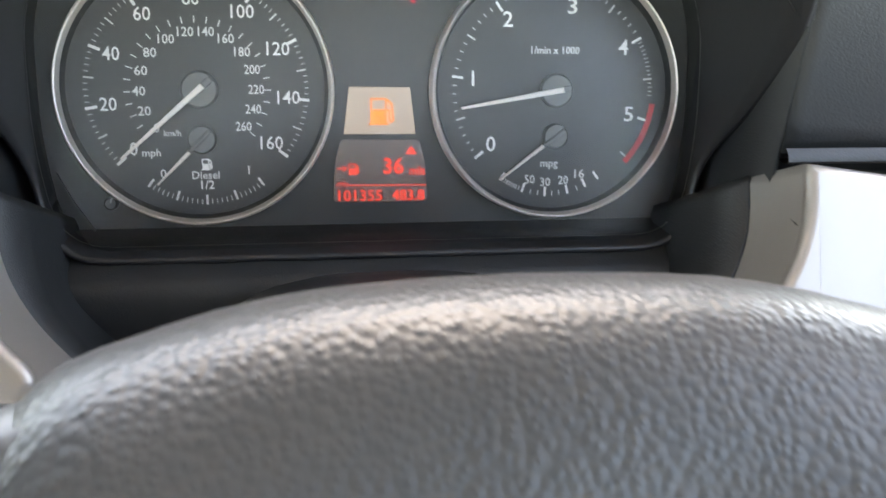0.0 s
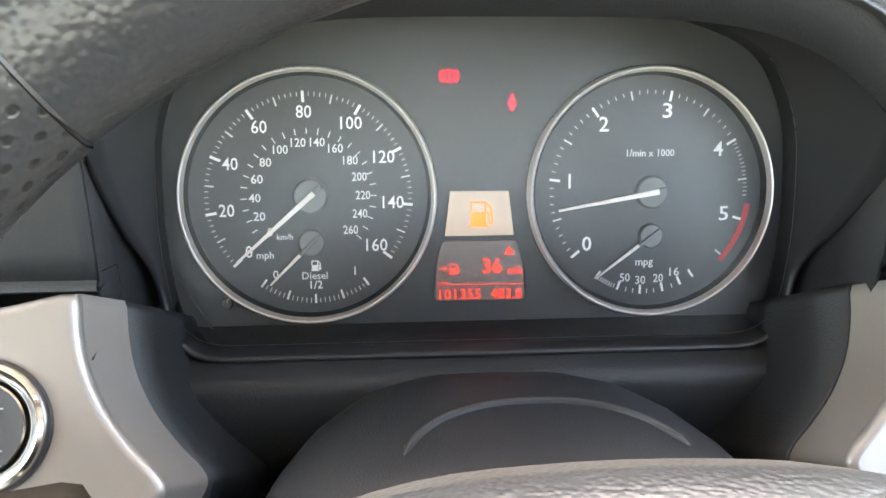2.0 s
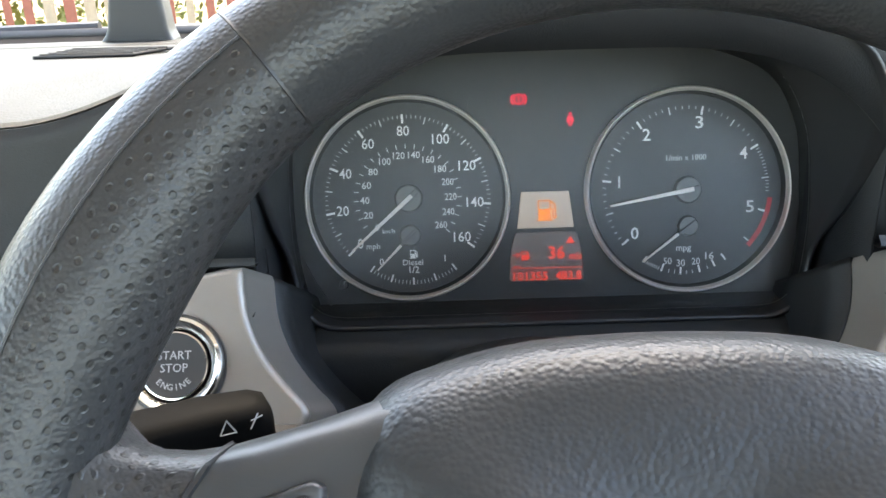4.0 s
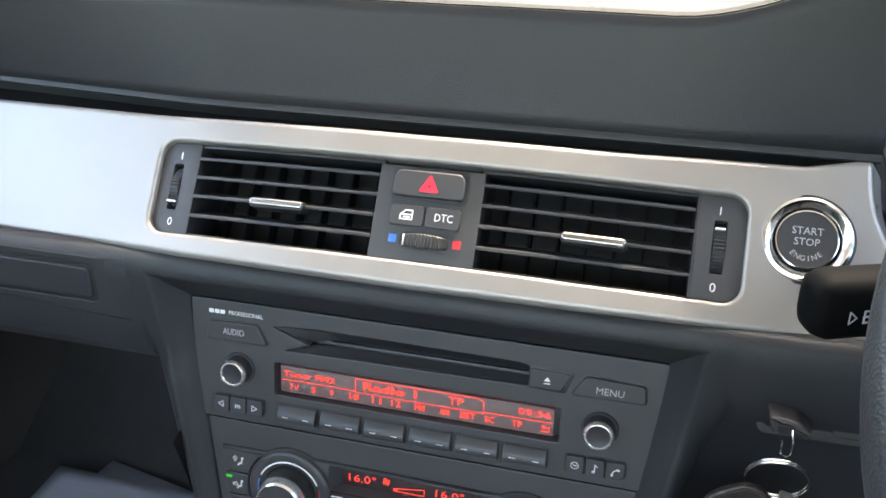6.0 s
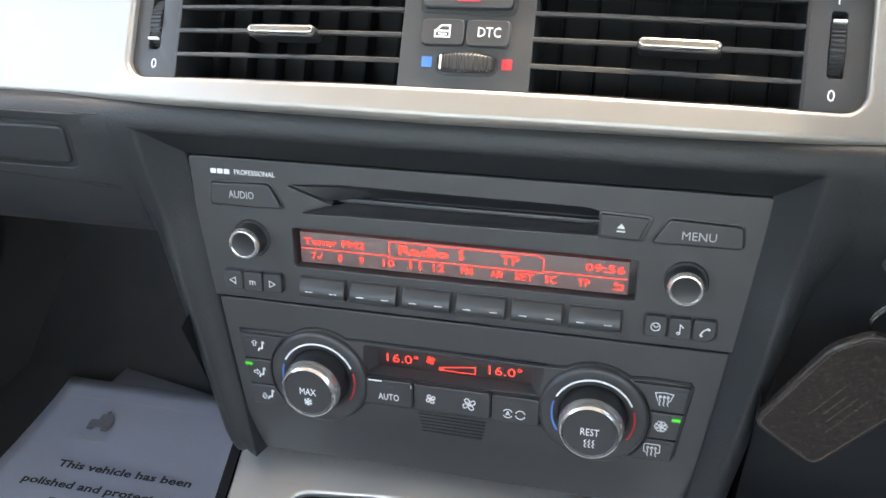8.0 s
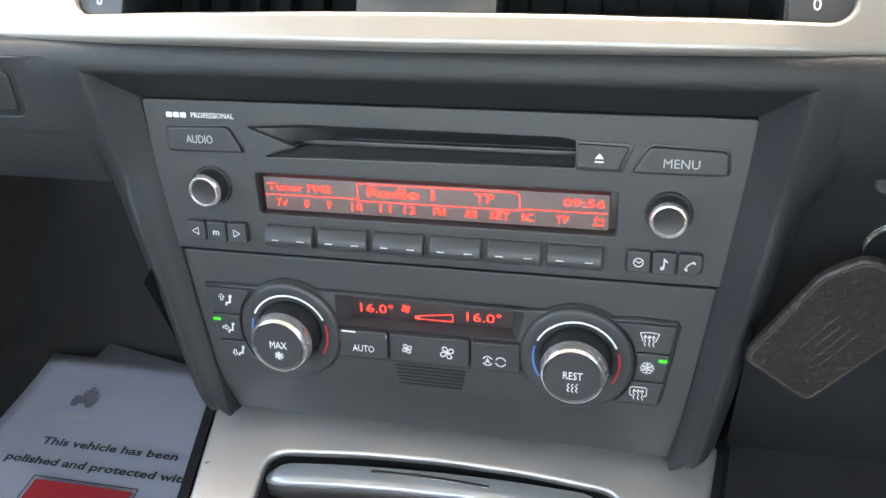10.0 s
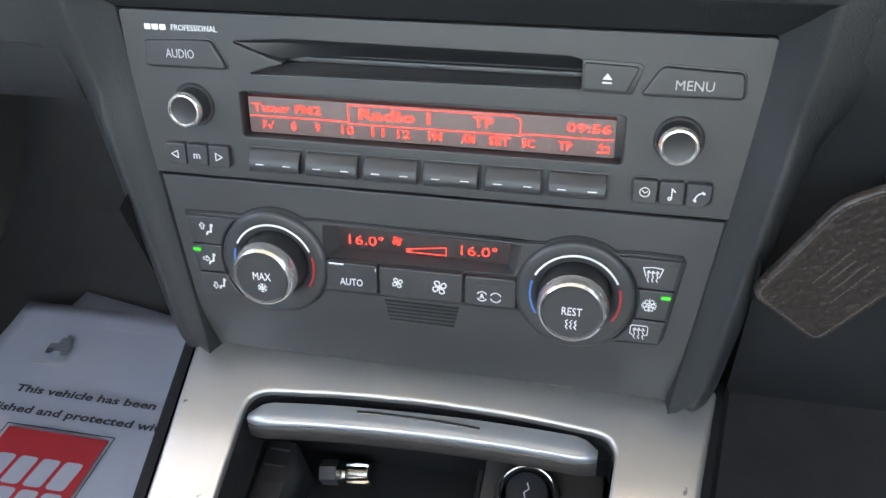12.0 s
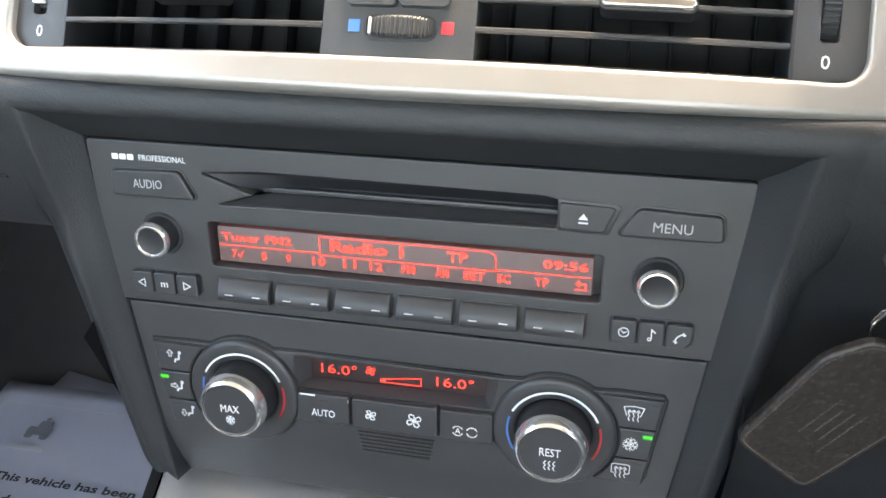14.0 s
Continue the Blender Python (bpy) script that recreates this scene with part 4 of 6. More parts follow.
                wv = [[(xx + 0.0003 * (-1) ** j, -0.0036 + 0.0012 * j) for j in range(5)] + [(xx, 0.0016)] for xx in (-0.0019, 0, 0.0019)]
                tips = [[(xx - 0.0007, 0.0008), (xx, 0.0018), (xx + 0.0007, 0.0008)] for xx in (-0.0018, 0, 0.0018)]
                scr = [(-0.0028, -0.0012), (-0.0042, 0.0030), (0.0, 0.0036), (0.0042, 0.0030), (0.0028, -0.0012)] if k == 0 else [(-0.0026, -0.0016), (-0.0038, -0.0012), (-0.0038, 0.0026), (-0.0030, 0.0032), (0.0030, 0.0032), (0.0038, 0.0026), (0.0038, -0.0012), (0.0026, -0.0016)]
                strokes("demist_symbol", [scr] + wv + tips, 0.00036, WHITE, c, (x, y), 0.0021)
            lit = k == 1
            lx, ly = (((-0.1128, -0.0615), (-0.1140, -0.0767), (-0.1100, -0.0915)), ((0.1100, -0.0618), (0.1087, -0.0768), (0.1050, -0.0915)))[sgn > 0][k]
            plate("led", rrect(lx, ly, 0.0042, 0.0017, 0.0003, 1), 0.0018, 0.0023, GREEN_GLOW if lit else PANEL, c, "lit green LED" if lit else "", r=0.0001, seg=1)
    # dials
    for (sx, cy), word in ((left, "MAX"), (right, "REST")):
        lathe("dial_base", [(0.0266, -0.002), (0.0266, 0.0020), (0.0258, 0.0030), (0.0245, 0.0033), (0.0180, 0.0028), (0.0165, 0.0016)], BUTTON, c, at=(sx, cy, 0), n=64)
        ribbon("scale", sx, cy, 0.0196, 0.0205, 24, 154, 0.0030, 0.0034, WHITE, c)
        ribbon("scale", sx, cy, 0.0196, 0.0205, 163, 212, 0.0030, 0.0034, BLUE_PRINT, c)
        ribbon("scale", sx, cy, 0.0196, 0.0205, -32, 15, 0.0030, 0.0034, RED_PRINT, c)
        lathe("dial", [(0.0162, 0.0), (0.0156, 0.0075), (0.0159, 0.0079), (0.0150, 0.0124), (0.0146, 0.0134)], BLACK, c, "black rotary dial", at=(sx, cy, 0), n=64)
        lathe("dial_ring", [(0.0148, 0.0114), (0.0155, 0.0122), (0.0154, 0.0142), (0.0148, 0.0166), (0.0140, 0.0182), (0.0134, 0.0186), (0.0129, 0.0172)], RING, c, "polished chrome dial ring", at=(sx, cy, 0), n=64)
        lathe("dial_cap", [(0.0130, 0.0150), (0.0129, 0.0174), (0.0124, 0.0179), (0.0, 0.0177)], BUTTON, c, at=(sx, cy, 0), n=48)
        text("print", word, 0.0038, WHITE, c, (sx, cy + 0.0004), 0.0179, width=0.0088)
        if word == "MAX":
            flakes = [[(-0.0020 * math.cos(a), -0.0020 * math.sin(a)), (0.0020 * math.cos(a), 0.0020 * math.sin(a))] for a in (0.5, 1.57, 2.64)]
            strokes("symbol", flakes + [arc(0, 0, 0.0013, 30, 390, 6)] + [[(0.0022 * math.cos(a - 0.3), 0.0022 * math.sin(a - 0.3)), (0.0016 * math.cos(a), 0.0016 * math.sin(a)), (0.0022 * math.cos(a + 0.3), 0.0022 * math.sin(a + 0.3))] for a in [math.pi / 6 + math.pi / 3 * q for q in range(6)]], 0.00034, WHITE, c, (sx, cy - 0.0052), 0.0180)
        else:
            strokes("symbol", [[(x + 0.0004 * (-1) ** j, -0.0022 + 0.0011 * j) for j in range(5)] for x in (-0.0019, 0, 0.0019)], 0.0004, WHITE, c, (sx, cy - 0.0057), 0.0180)


# ---- lower dash, console trim, ashtray ----
LID_METAL = material("satin_lid", (0.40, 0.42, 0.44), 0.30, metal=0.6, mottle=0.04)
LID_EDGE = material("brown_grey_plastic", (0.038, 0.033, 0.031), 0.4)
# the dash trim's satin silver, brightened: light on the console is in the colour
SILVER_LIT = material("satin_silver_lit", (0.47, 0.455, 0.44), 0.30, metal=0.72, grain=0.08, grain_size=2500, mottle=0.04, mottle_size=60)

def build_lower_dash():
    d = root("lower_dash", Matrix(), "dark grey plastic lower dashboard with glove box", "lower dashboard")
    def inward(x, z):
        # under the dash the knee panel runs in behind the pillar
        near = 0.159 - 0.028 * (1 - smoothstep(0.60, 0.70, z))
        return 0.2 - (0.2 - x) * (0.2 - near) / 0.041 if 0 < x < 0.2 else x

    def sheet(name, xs, prof, label=""):
        loft(name, [[(inward(x, z), y, z) for x in xs] for y, z in prof], DASH, d, label, thick=0.004)
    left = [-0.74 + 0.54 * i / 12 for i in range(12)] + [-0.2 + 0.041 * i / 10 for i in range(11)]
    right = [0.159 + 0.041 * i / 10 for i in range(10)] + [0.2 + 0.54 * i / 12 for i in range(13)]
    sheet("upper_band", left, BAND, "band under the silver trim")
    sheet("knee_panel", right, BAND[:5] + [(-0.0060, 0.722), (0.001, 0.708), (0.010, 0.66), (0.018, 0.58), (0.04, 0.52), (0.12, 0.47)], "plain knee panel under the wheel")
    # glove box catch
    m = leaning(0, -0.0085, 0.735, 2)
    gb = root("glove_box", m, "dark glove box lid with a long handle", "glove box")
    recess = rrect(-0.2780, 0.0103, 0.1784, 0.0244, 0.0042)
    lid = plate("lid", densify(rounded([(-0.70, -0.0040), (-0.25, -0.0060), (-0.1685, -0.0112), (-0.1655, 0.0270), (-0.70, 0.0295)], 0.009)), -0.006, 0.0012, DASH, gb, r=0.0008, holes=(densify(recess),), hole_r=0.0008)
    for v in lid.data.vertices:
        v.co.z -= 0.0022 * smoothstep(-0.188, -0.168, v.co.x)
    tube("seam", [(-0.70, -0.0042, 0.0008), (-0.25, -0.0062, 0.0008), (-0.19, -0.0101, 0.0006), (-0.1685, -0.0115, 0.0003)], 0.0005, VOID, gb, n=6)
    tube("seam", [(-0.70, 0.0297, 0.0004), (-0.40, 0.0284, 0.0004), (-0.19, 0.0273, 0.0001), (-0.1715, 0.0270, -0.0002)], 0.0004, VOID, gb, n=6)
    plate("handle_recess", densify(recess), -0.006, 0.0006, VOID, gb, r=0.0003)
    plate("handle", rrect(-0.2785, 0.0104, 0.1738, 0.0200, 0.003), -0.004, 0.0024, DASH, gb, "long lift handle", r=0.0014)


def build_console():
    # local x right, y forward along the slope, z out of it
    m = pose(0, -0.030, 0.5475, 14)
    t = root("console_trim", m, "satin silver centre console surround", "console trim")
    hole = rounded([(-0.0945, -0.001), (-0.086, -0.16), (0.087, -0.16), (0.0945, 0.0015), (0.045, 0.0055), (0.0, 0.0062), (-0.045, 0.0042)], 0.012, 6)
    outer = rounded([(-0.1365, 0.035), (-0.1130, -0.17), (0.1160, -0.17), (0.1405, 0.035)], 0.004)
    plate("frame", outer, -0.012, 0.0, SILVER_LIT, t, r=0.003, holes=(hole,), hole_r=0.002, seg=4)
    for s in (-1, 1):
        rows = []
        for k in range(2):
            y = (0.04, -0.18)[k]
            x = s * (0.1385, 0.1140)[k]
            rows.append([(x - s * 0.001, y, -0.001), (x + s * 0.006, y, -0.003), (x + s * 0.009, y, -0.01), (x + s * 0.0095, y, -0.12), (x + s * 0.0095, y, -0.34)])
        loft("side_wall", rows, SEAL_AND_SHADE, t, "dark console side")
    # added sheets, coloured near black in place of the shade under the dash
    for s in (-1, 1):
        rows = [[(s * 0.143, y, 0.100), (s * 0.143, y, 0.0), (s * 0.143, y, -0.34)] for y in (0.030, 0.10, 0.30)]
        loft("tunnel_side", rows, SEAL_AND_SHADE, t, "added near-black sheet for the shade under the dash")
    # ashtray bay
    a = root("ashtray", m, "open black ashtray bay with a silver lid and a socket", "ashtray")
    liner = shrink(hole, 0.0008)
    # liner near black: shade inside the bay is put into its colour
    loft("bay_liner", [[(x, y, z) for x, y in liner + liner[:1]] for z in (-0.0032, -0.036)], VOID, a, "inner wall of the bay, shade in its near-black")
    lid_rows = []
    for k in range(33):
        u = (k - 16) / 16
        x = -0.0025 + 0.0885 * u
        bow_y = 0.0040 * (1 - u * u) + 0.0028 * u
        e = max(0.0, (abs(u) - 0.88) / 0.12) ** 2
        row = []
        for y, z in ((-0.0026, -0.0100), (-0.0030, -0.0036), (-0.0034, -0.0022), (-0.0044, -0.0012), (-0.0080, 0.0000), (-0.0120, 0.0009), (-0.0152, 0.0010), (-0.0164, 0.0002), (-0.0170, -0.0012), (-0.0172, -0.0024)):
            row.append((x, -0.0110 + (y + 0.0110) * (1 - 0.55 * e) + bow_y, z - 0.0030 * e))
        lid_rows.append(row)
    loft("lid", lid_rows, LID_METAL, a, "satin silver lid edge of the ashtray", thick=0.002)
    lip_rows = [[(r[0][0], r[-1][1] + dy, r[-1][2] + dz) for dy, dz in ((0.0002, 0.0002), (-0.0010, -0.0008), (-0.0026, -0.0084), (-0.0010, -0.0108), (0.02, -0.0112))] for r in lid_rows]
    loft("lid_edge", lip_rows, LID_EDGE, a, "brownish grey lid lip")
    slit = [[(-0.0345 + 0.063 * k / 12, -0.0047 + 0.0024 * (1 - ((k - 6) / 6) ** 2) * 0.4 + dy, 0.0002 + dz) for dy, dz in ((0.0010, -0.0004), (0.0005, 0.0004), (-0.0002, 0.0006), (-0.0006, 0.0002))] for k in range(13)]
    loft("finger_slit", slit, VOID, a, "narrow dark finger slit")
    tube("slit_edge", [(-0.034 + 0.062 * k / 12, -0.0056 + 0.0010 * (1 - ((k - 6) / 6) ** 2), 0.0007) for k in range(13)], 0.00028, CHROME, a, n=5)
    # lid back, floor and walls darkened likewise for the shade in the bay
    box("lid_back", (-0.09, -0.006, -0.03), (0.092, 0.012, -0.011), SEAL_AND_SHADE, a, r=0.001)
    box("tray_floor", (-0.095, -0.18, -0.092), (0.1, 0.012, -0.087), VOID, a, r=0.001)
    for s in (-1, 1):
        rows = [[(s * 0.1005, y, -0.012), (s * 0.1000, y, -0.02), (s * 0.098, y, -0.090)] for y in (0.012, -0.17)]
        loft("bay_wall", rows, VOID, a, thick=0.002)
    box("bay_front", (-0.095, 0.010, -0.090), (0.1, 0.0125, -0.012), SEAL_AND_SHADE, a, r=0.001)
    # left ribbed insert
    ins = box("insert", (-0.0925, -0.16, -0.088), (-0.0750, -0.006, -0.041), BLACK, a, r=0.003)
    for k in range(7):
        y = -0.012 - 0.0095 * k
        box("rib", (-0.0900, y - 0.0009, -0.0415), (-0.0775, y + 0.0009, -0.0400), BLACK, ins, r=0.0006)
    box("rail", (-0.0990, -0.16, -0.06), (-0.0945, -0.004, -0.030), BLACK, a, r=0.001)
    box("divider", (0.0250, -0.16, -0.088), (0.0280, -0.004, -0.046), BLACK, a, r=0.001)
    # lighter socket
    so = root("lighter_socket", m @ pose(0.0525, -0.0165, -0.040) @ Matrix.Diagonal((0.78, 0.78, 0.78, 1)), "black cigarette lighter with a ringed cap", "lighter")
    lathe("collar", [(0.0205, -0.03), (0.0205, 0.0), (0.0196, 0.0022), (0.0182, 0.0024), (0.0174, 0.0005), (0.0168, -0.004)], BUTTON, so, n=48)
    lathe("collar_ring", [(0.0190, 0.0021), (0.0186, 0.0030), (0.0180, 0.0026)], CHROME, so, n=48)
    lathe("cap", [(0.0138, -0.02), (0.0138, 0.0030), (0.0130, 0.0042), (0.0112, 0.0040), (0.0, 0.0028)], BLACK, so, n=40)
    strokes("cap_mark", [[(0.000, -0.006), (-0.0018, -0.001), (0.0012, 0.002), (-0.0005, 0.006)]], 0.0007, WHITE, so, (0, 0), 0.0038)
    plate("socket_plate", rounded([(0.0285, -0.13), (0.094, -0.13), (0.090, 0.004), (0.0285, 0.004)], 0.004), -0.048, -0.0425, LID_EDGE, a, "brownish socket plate", r=0.001, holes=(circle(0.0525, -0.0165, 0.0162, 32),))
    # chrome splined wheel-nut key lying in the bay
    nk = root("wheel_nut_key", m @ pose(-0.0545, -0.0030, -0.0790, 0, 82, 4), "splined chrome locking wheel nut key in the ashtray", "wheel nut key")
    bm = bmesh.new()
    rows = []
    for z, r0 in ((0.0, 0.0), (0.0, 0.0055), (0.0006, 0.0066), (0.012, 0.0066), (0.0135, 0.0058)):
        if r0 == 0:
            continue
        rows.append([bm.verts.new(((r0 * (1.0 if i % 4 < 2 else 0.82)) * math.cos(2 * math.pi * i / 48), (r0 * (1.0 if i % 4 < 2 else 0.82)) * math.sin(2 * math.pi * i / 48), z)) for i in range(48)])
    for u, v in zip(rows, rows[1:]):
        for i in range(48):
            bm.faces.new((u[i - 1], u[i], v[i], v[i - 1]))
    bm.faces.new(rows[-1])
    bm.faces.new(rows[0])
    part("spline", bm, CHROME, nk, "splined chrome end", smooth=20)
    lathe("neck", [(0.0056, 0.0), (0.0060, -0.0015), (0.0068, -0.002), (0.0068, -0.005), (0.005, -0.006)], CHROME, nk, n=32)
    lathe("hexagon", [(0.0066, -0.0055), (0.0074, -0.0065), (0.0074, -0.0155), (0.0, -0.0155)], BUTTON, nk, "dark hexagon end", n=6)


# ---- instruments ----
CLUSTER_PRINT = material("instrument_print", (0.6, 0.6, 0.59), 0.6, mottle=0.03)
HUB = material("needle_hub_plastic", (0.085, 0.085, 0.085), 0.45, mottle=0.1)


def build_cluster():
    c = root("instrument_cluster", CLUSTER, "instrument cluster with two chrome-ringed dials, lit warnings", "instrument cluster")
    plate("housing", cavity(1.02), -0.02, -0.005, DIAL, c, "dark instrument backing", r=0.001)
    strokes("bezel_line", [[(-0.1295, -0.0330), (-0.1240, -0.0440), (-0.1155, -0.0575)], [(-0.1040, -0.0578), (-0.001, -0.0584), (0.1200, -0.0595), (0.1290, -0.0490), (0.1360, -0.0370)]], 0.0007, BUTTON, c, (0, 0), -0.005, thick=0.0012)
    # trip reset stud, low beside the speed dial
    lathe("reset_stud", [(0.0026, -0.005), (0.0026, -0.0015), (0.0020, -0.0006), (0.0, -0.0004)], BUTTON, c, "small dark reset stud", at=(-0.1090, -0.0450, 0), n=20)
    strokes("stud_mark", [arc(0, 0, 0.0013, 40, 200, 8)], 0.0004, GREY_PRINT, c, (-0.1074, -0.0440), -0.0003)
    for sx in (-0.0735, 0.0740):
        lathe("ring", [(0.0508, -0.005), (0.0517, -0.0012), (0.0526, 0.0020), (0.0533, 0.0024), (0.0541, 0.0006), (0.0541, -0.005)], SATIN, c, "bright chrome dial ring", at=(sx, 0, 0), n=128)
        lathe("face", [(0.0511, -0.0046), (0.0, -0.0046)], DIAL, c, "black dial face", at=(sx, 0, 0), n=64)
        lathe("inner_wall", [(0.0517, -0.0012), (0.0504, -0.0046)], BLACK, c, at=(sx, 0, 0), n=64)
    z = -0.0045

    def tick(cx, cy, a, r0, r1):
        ca, sa = math.cos(radians(a)), math.sin(radians(a))
        return [(cx + r0 * ca, cy + r0 * sa), (cx + r1 * ca, cy + r1 * sa)]

    # speed
    cx = -0.0735
    ang = lambda v: 222.5 - 260.5 * v / 160.0
    strokes("major_ticks", [tick(cx, 0, ang(v), 0.0398, 0.0438) for v in range(0, 161, 20)], 0.0012, WHITE, c, (0, 0), z)
    strokes("minor_ticks", [tick(cx, 0, ang(v), 0.0400, 0.0435) for v in range(10, 160, 20)], 0.0006, CLUSTER_PRINT, c, (0, 0), z)
    strokes("fine_ticks", [tick(cx, 0, ang(v), 0.0421, 0.0437) for v in range(0, 161, 2) if v % 10], 0.00028, CLUSTER_PRINT, c, (0, 0), z)
    for v in range(0, 161, 20):
        a = radians(ang(v))
        w = {1: 0.0030, 2: 0.0065, 3: 0.0091}[len(str(v))]
        text("print", str(v), 0.0052, WHITE, c, (cx + 0.0352 * math.cos(a), 0.0352 * math.sin(a)), z, bold=0.00005, width=w)
    for v in range(0, 261, 20):
        a = radians(ang(v / 1.609))
        w = {1: 0.0023, 2: 0.0050, 3: 0.0063}[len(str(v))]
        text("print", str(v), 0.0036, CLUSTER_PRINT, c, (cx + 0.0228 * math.cos(a), 0.0228 * math.sin(a)), z, bold=0.00006, width=w)
    strokes("inner_ticks", [tick(cx, 0, ang(v / 1.609), 0.0262, 0.0286) for v in range(0, 261, 10)], 0.00042, CLUSTER_PRINT, c, (0, 0), z)
    text("print", "mph", 0.0030, CLUSTER_PRINT, c, (cx - 0.0192, -0.0252), z, bold=0.00005)
    text("print", "km/h", 0.0024, CLUSTER_PRINT, c, (cx - 0.0107, -0.0174), z, bold=0.00003)
    needle(c, cx + 0.0006, 0.0, 221.5, 0.0410, 0.0075)
    # fuel
    fx, fy = cx + 0.0008, -0.0198
    needle(c, fx, fy, 225.0, 0.0255, 0.0057, 0.0072)
    sx, sy, sr = cx + 0.0018, -0.0072, 0.0388
    sweep = lambda k: 234.0 + 72.0 * k
    strokes("fuel_ticks", [tick(sx, sy, sweep(k), sr - 0.0034, sr) for k in (0, 0.25, 0.5, 0.75, 1)], 0.0009, WHITE, c, (0, 0), z)
    strokes("fuel_fine_ticks", [tick(sx, sy, sweep(k / 24), sr - 0.0019, sr) for k in range(25)], 0.00032, CLUSTER_PRINT, c, (0, 0), z)
    text("print", "0", 0.0035, WHITE, c, (fx - 0.0158, fy - 0.0139), z, bold=0.00005)
    text("print", "1", 0.0035, WHITE, c, (fx + 0.0180, fy - 0.0128), z, bold=0.00005)
    text("print", "1/2", 0.0034, WHITE, c, (fx + 0.0010, fy - 0.0186), z, bold=0.00005)
    text("print", "Diesel", 0.0031, CLUSTER_PRINT, c, (fx + 0.0008, fy - 0.0146), z, bold=0.00005)
    pump_symbol(c, "pump_symbol", (fx + 0.0010, fy - 0.0101), z, 0.40, WHITE)
    # revolutions
    cx = 0.0740
    rang = lambda v: 219.8 - 47.3 * v
    strokes("major_ticks", [tick(cx, 0, rang(v), 0.0402, 0.0442) for v in range(6)], 0.0011, WHITE, c, (0, 0), z)
    strokes("minor_ticks", [tick(cx, 0, rang(v + 0.5), 0.0405, 0.0440) for v in range(5)] + [tick(cx, 0, rang(5.5), 0.0405, 0.0444)], 0.0007, CLUSTER_PRINT, c, (0, 0), z)
    fine = [v / 10 for v in range(0, 41) if v % 5] + [4 + v / 20 for v in range(1, 15) if v % 10]
    strokes("fine_ticks", [tick(cx, 0, rang(v), 0.0424, 0.0440) for v in fine], 0.0003, CLUSTER_PRINT, c, (0, 0), z)
    for v in range(6):
        a = radians(rang(v))
        text("print", str(v), 0.0062, WHITE, c, (cx + 0.0356 * math.cos(a), 0.0356 * math.sin(a)), z, bold=0.00010, wide=0.9, width=0.0 if v == 1 else 0.0042)
    ribbon("red_sector", cx, 0, 0.0436, 0.0462, -7, -43, z, z + 0.0002, RED_PRINT, c)
    text("print", "1/min x 1000", 0.0030, CLUSTER_PRINT, c, (cx, 0.0168), z, bold=0.00004, width=0.0212)
    needle(c, cx + 0.0008, 0.0, 190.0, 0.0425, 0.0072)
    fx, fy = cx + 0.0008, -0.0192
    needle(c, fx, fy, 217.0, 0.0305, 0.0054, 0.0068)
    text("print", "mpg", 0.0033, CLUSTER_PRINT, c, (cx - 0.0015, -0.0310), z, bold=0.00005)
    for w, x, y in (("50", -0.0100, -0.0380), ("30", -0.0030, -0.0392), ("20", 0.0051, -0.0385), ("16", 0.0119, -0.0358)):
        text("print", w, 0.0036, CLUSTER_PRINT, c, (cx + x, y), z, bold=0.00005, width=0.0045)
    sx, sy, sr = cx - 0.0012, -0.0075, 0.0374
    strokes("economy_ticks", [tick(sx, sy, a, sr - 0.0034, sr) for a in (234, 251, 267, 283, 296, 306)], 0.0010, WHITE, c, (0, 0), z)
    strokes("economy_fine_ticks", [tick(sx, sy, a, sr - 0.0018, sr) for a in (235.7, 237.4, 239.1, 240.8, 242.5, 244.2, 246, 248, 257, 262, 272, 277, 290)], 0.00035, CLUSTER_PRINT, c, (0, 0), z)
    # middle displays
    fu = plate("fuel_display", [(-0.0158, -0.0180), (0.0142, -0.0180), (0.0119, 0.0012), (-0.0134, 0.0014)], -0.008, -0.0035, GREY_SCREEN, c, "grey display with amber fuel pump", r=0.0003)
    z2 = -0.0034
    pump_symbol(fu, "pump", (-0.0010, -0.0085), z2, 1.0, AMBER_GLOW)
    tr = plate("trip_display", rounded([(-0.0207, -0.0462), (0.0192, -0.0464), (0.0182, -0.0300), (0.0156, -0.0202), (-0.0170, -0.0202), (-0.0196, -0.0300)], 0.002, 3), -0.008, -0.0035, TRIP_SCREEN, c, "red lit trip display", r=0.0003)
    text("print", "36", 0.0064, TRIP_GLOW, tr, (0.0046, -0.0316), z2, bold=0.0002, width=0.0086)
    text("print", "mls", 0.0036, TRIP_GLOW, tr, (0.0148, -0.0334), z2, bold=0.00005, width=0.0066)
    bm = bmesh.new()
    slab(bm, [(0.0097, -0.0264), (0.0146, -0.0264), (0.0121, -0.0226)], z2, z2 + 0.0002, 0.00005, seg=1)
    part("warning_triangle", bm, TRIP_GLOW, tr, smooth=0)
    strokes("range_symbol", [[(-0.0022, 0), (0.0014, 0)], [(0.0002, 0.0011), (0.0015, 0), (0.0002, -0.0011)]], 0.0005, TRIP_GLOW, tr, (-0.0166, -0.0322), z2)
    pump_symbol(tr, "range_pump", (-0.0124, -0.0324), z2, 0.42, TRIP_GLOW)
    strokes("line", [[(-0.0195, 0), (-0.0190, 0)], [(-0.0140, 0.0001), (0.0186, -0.0001)]], 0.0004, TRIP_GLOW, tr, (0, -0.0393), z2)
    text("print", "mls", 0.0023, TRIP_GLOW, tr, (-0.0165, -0.0386), z2, width=0.0044)
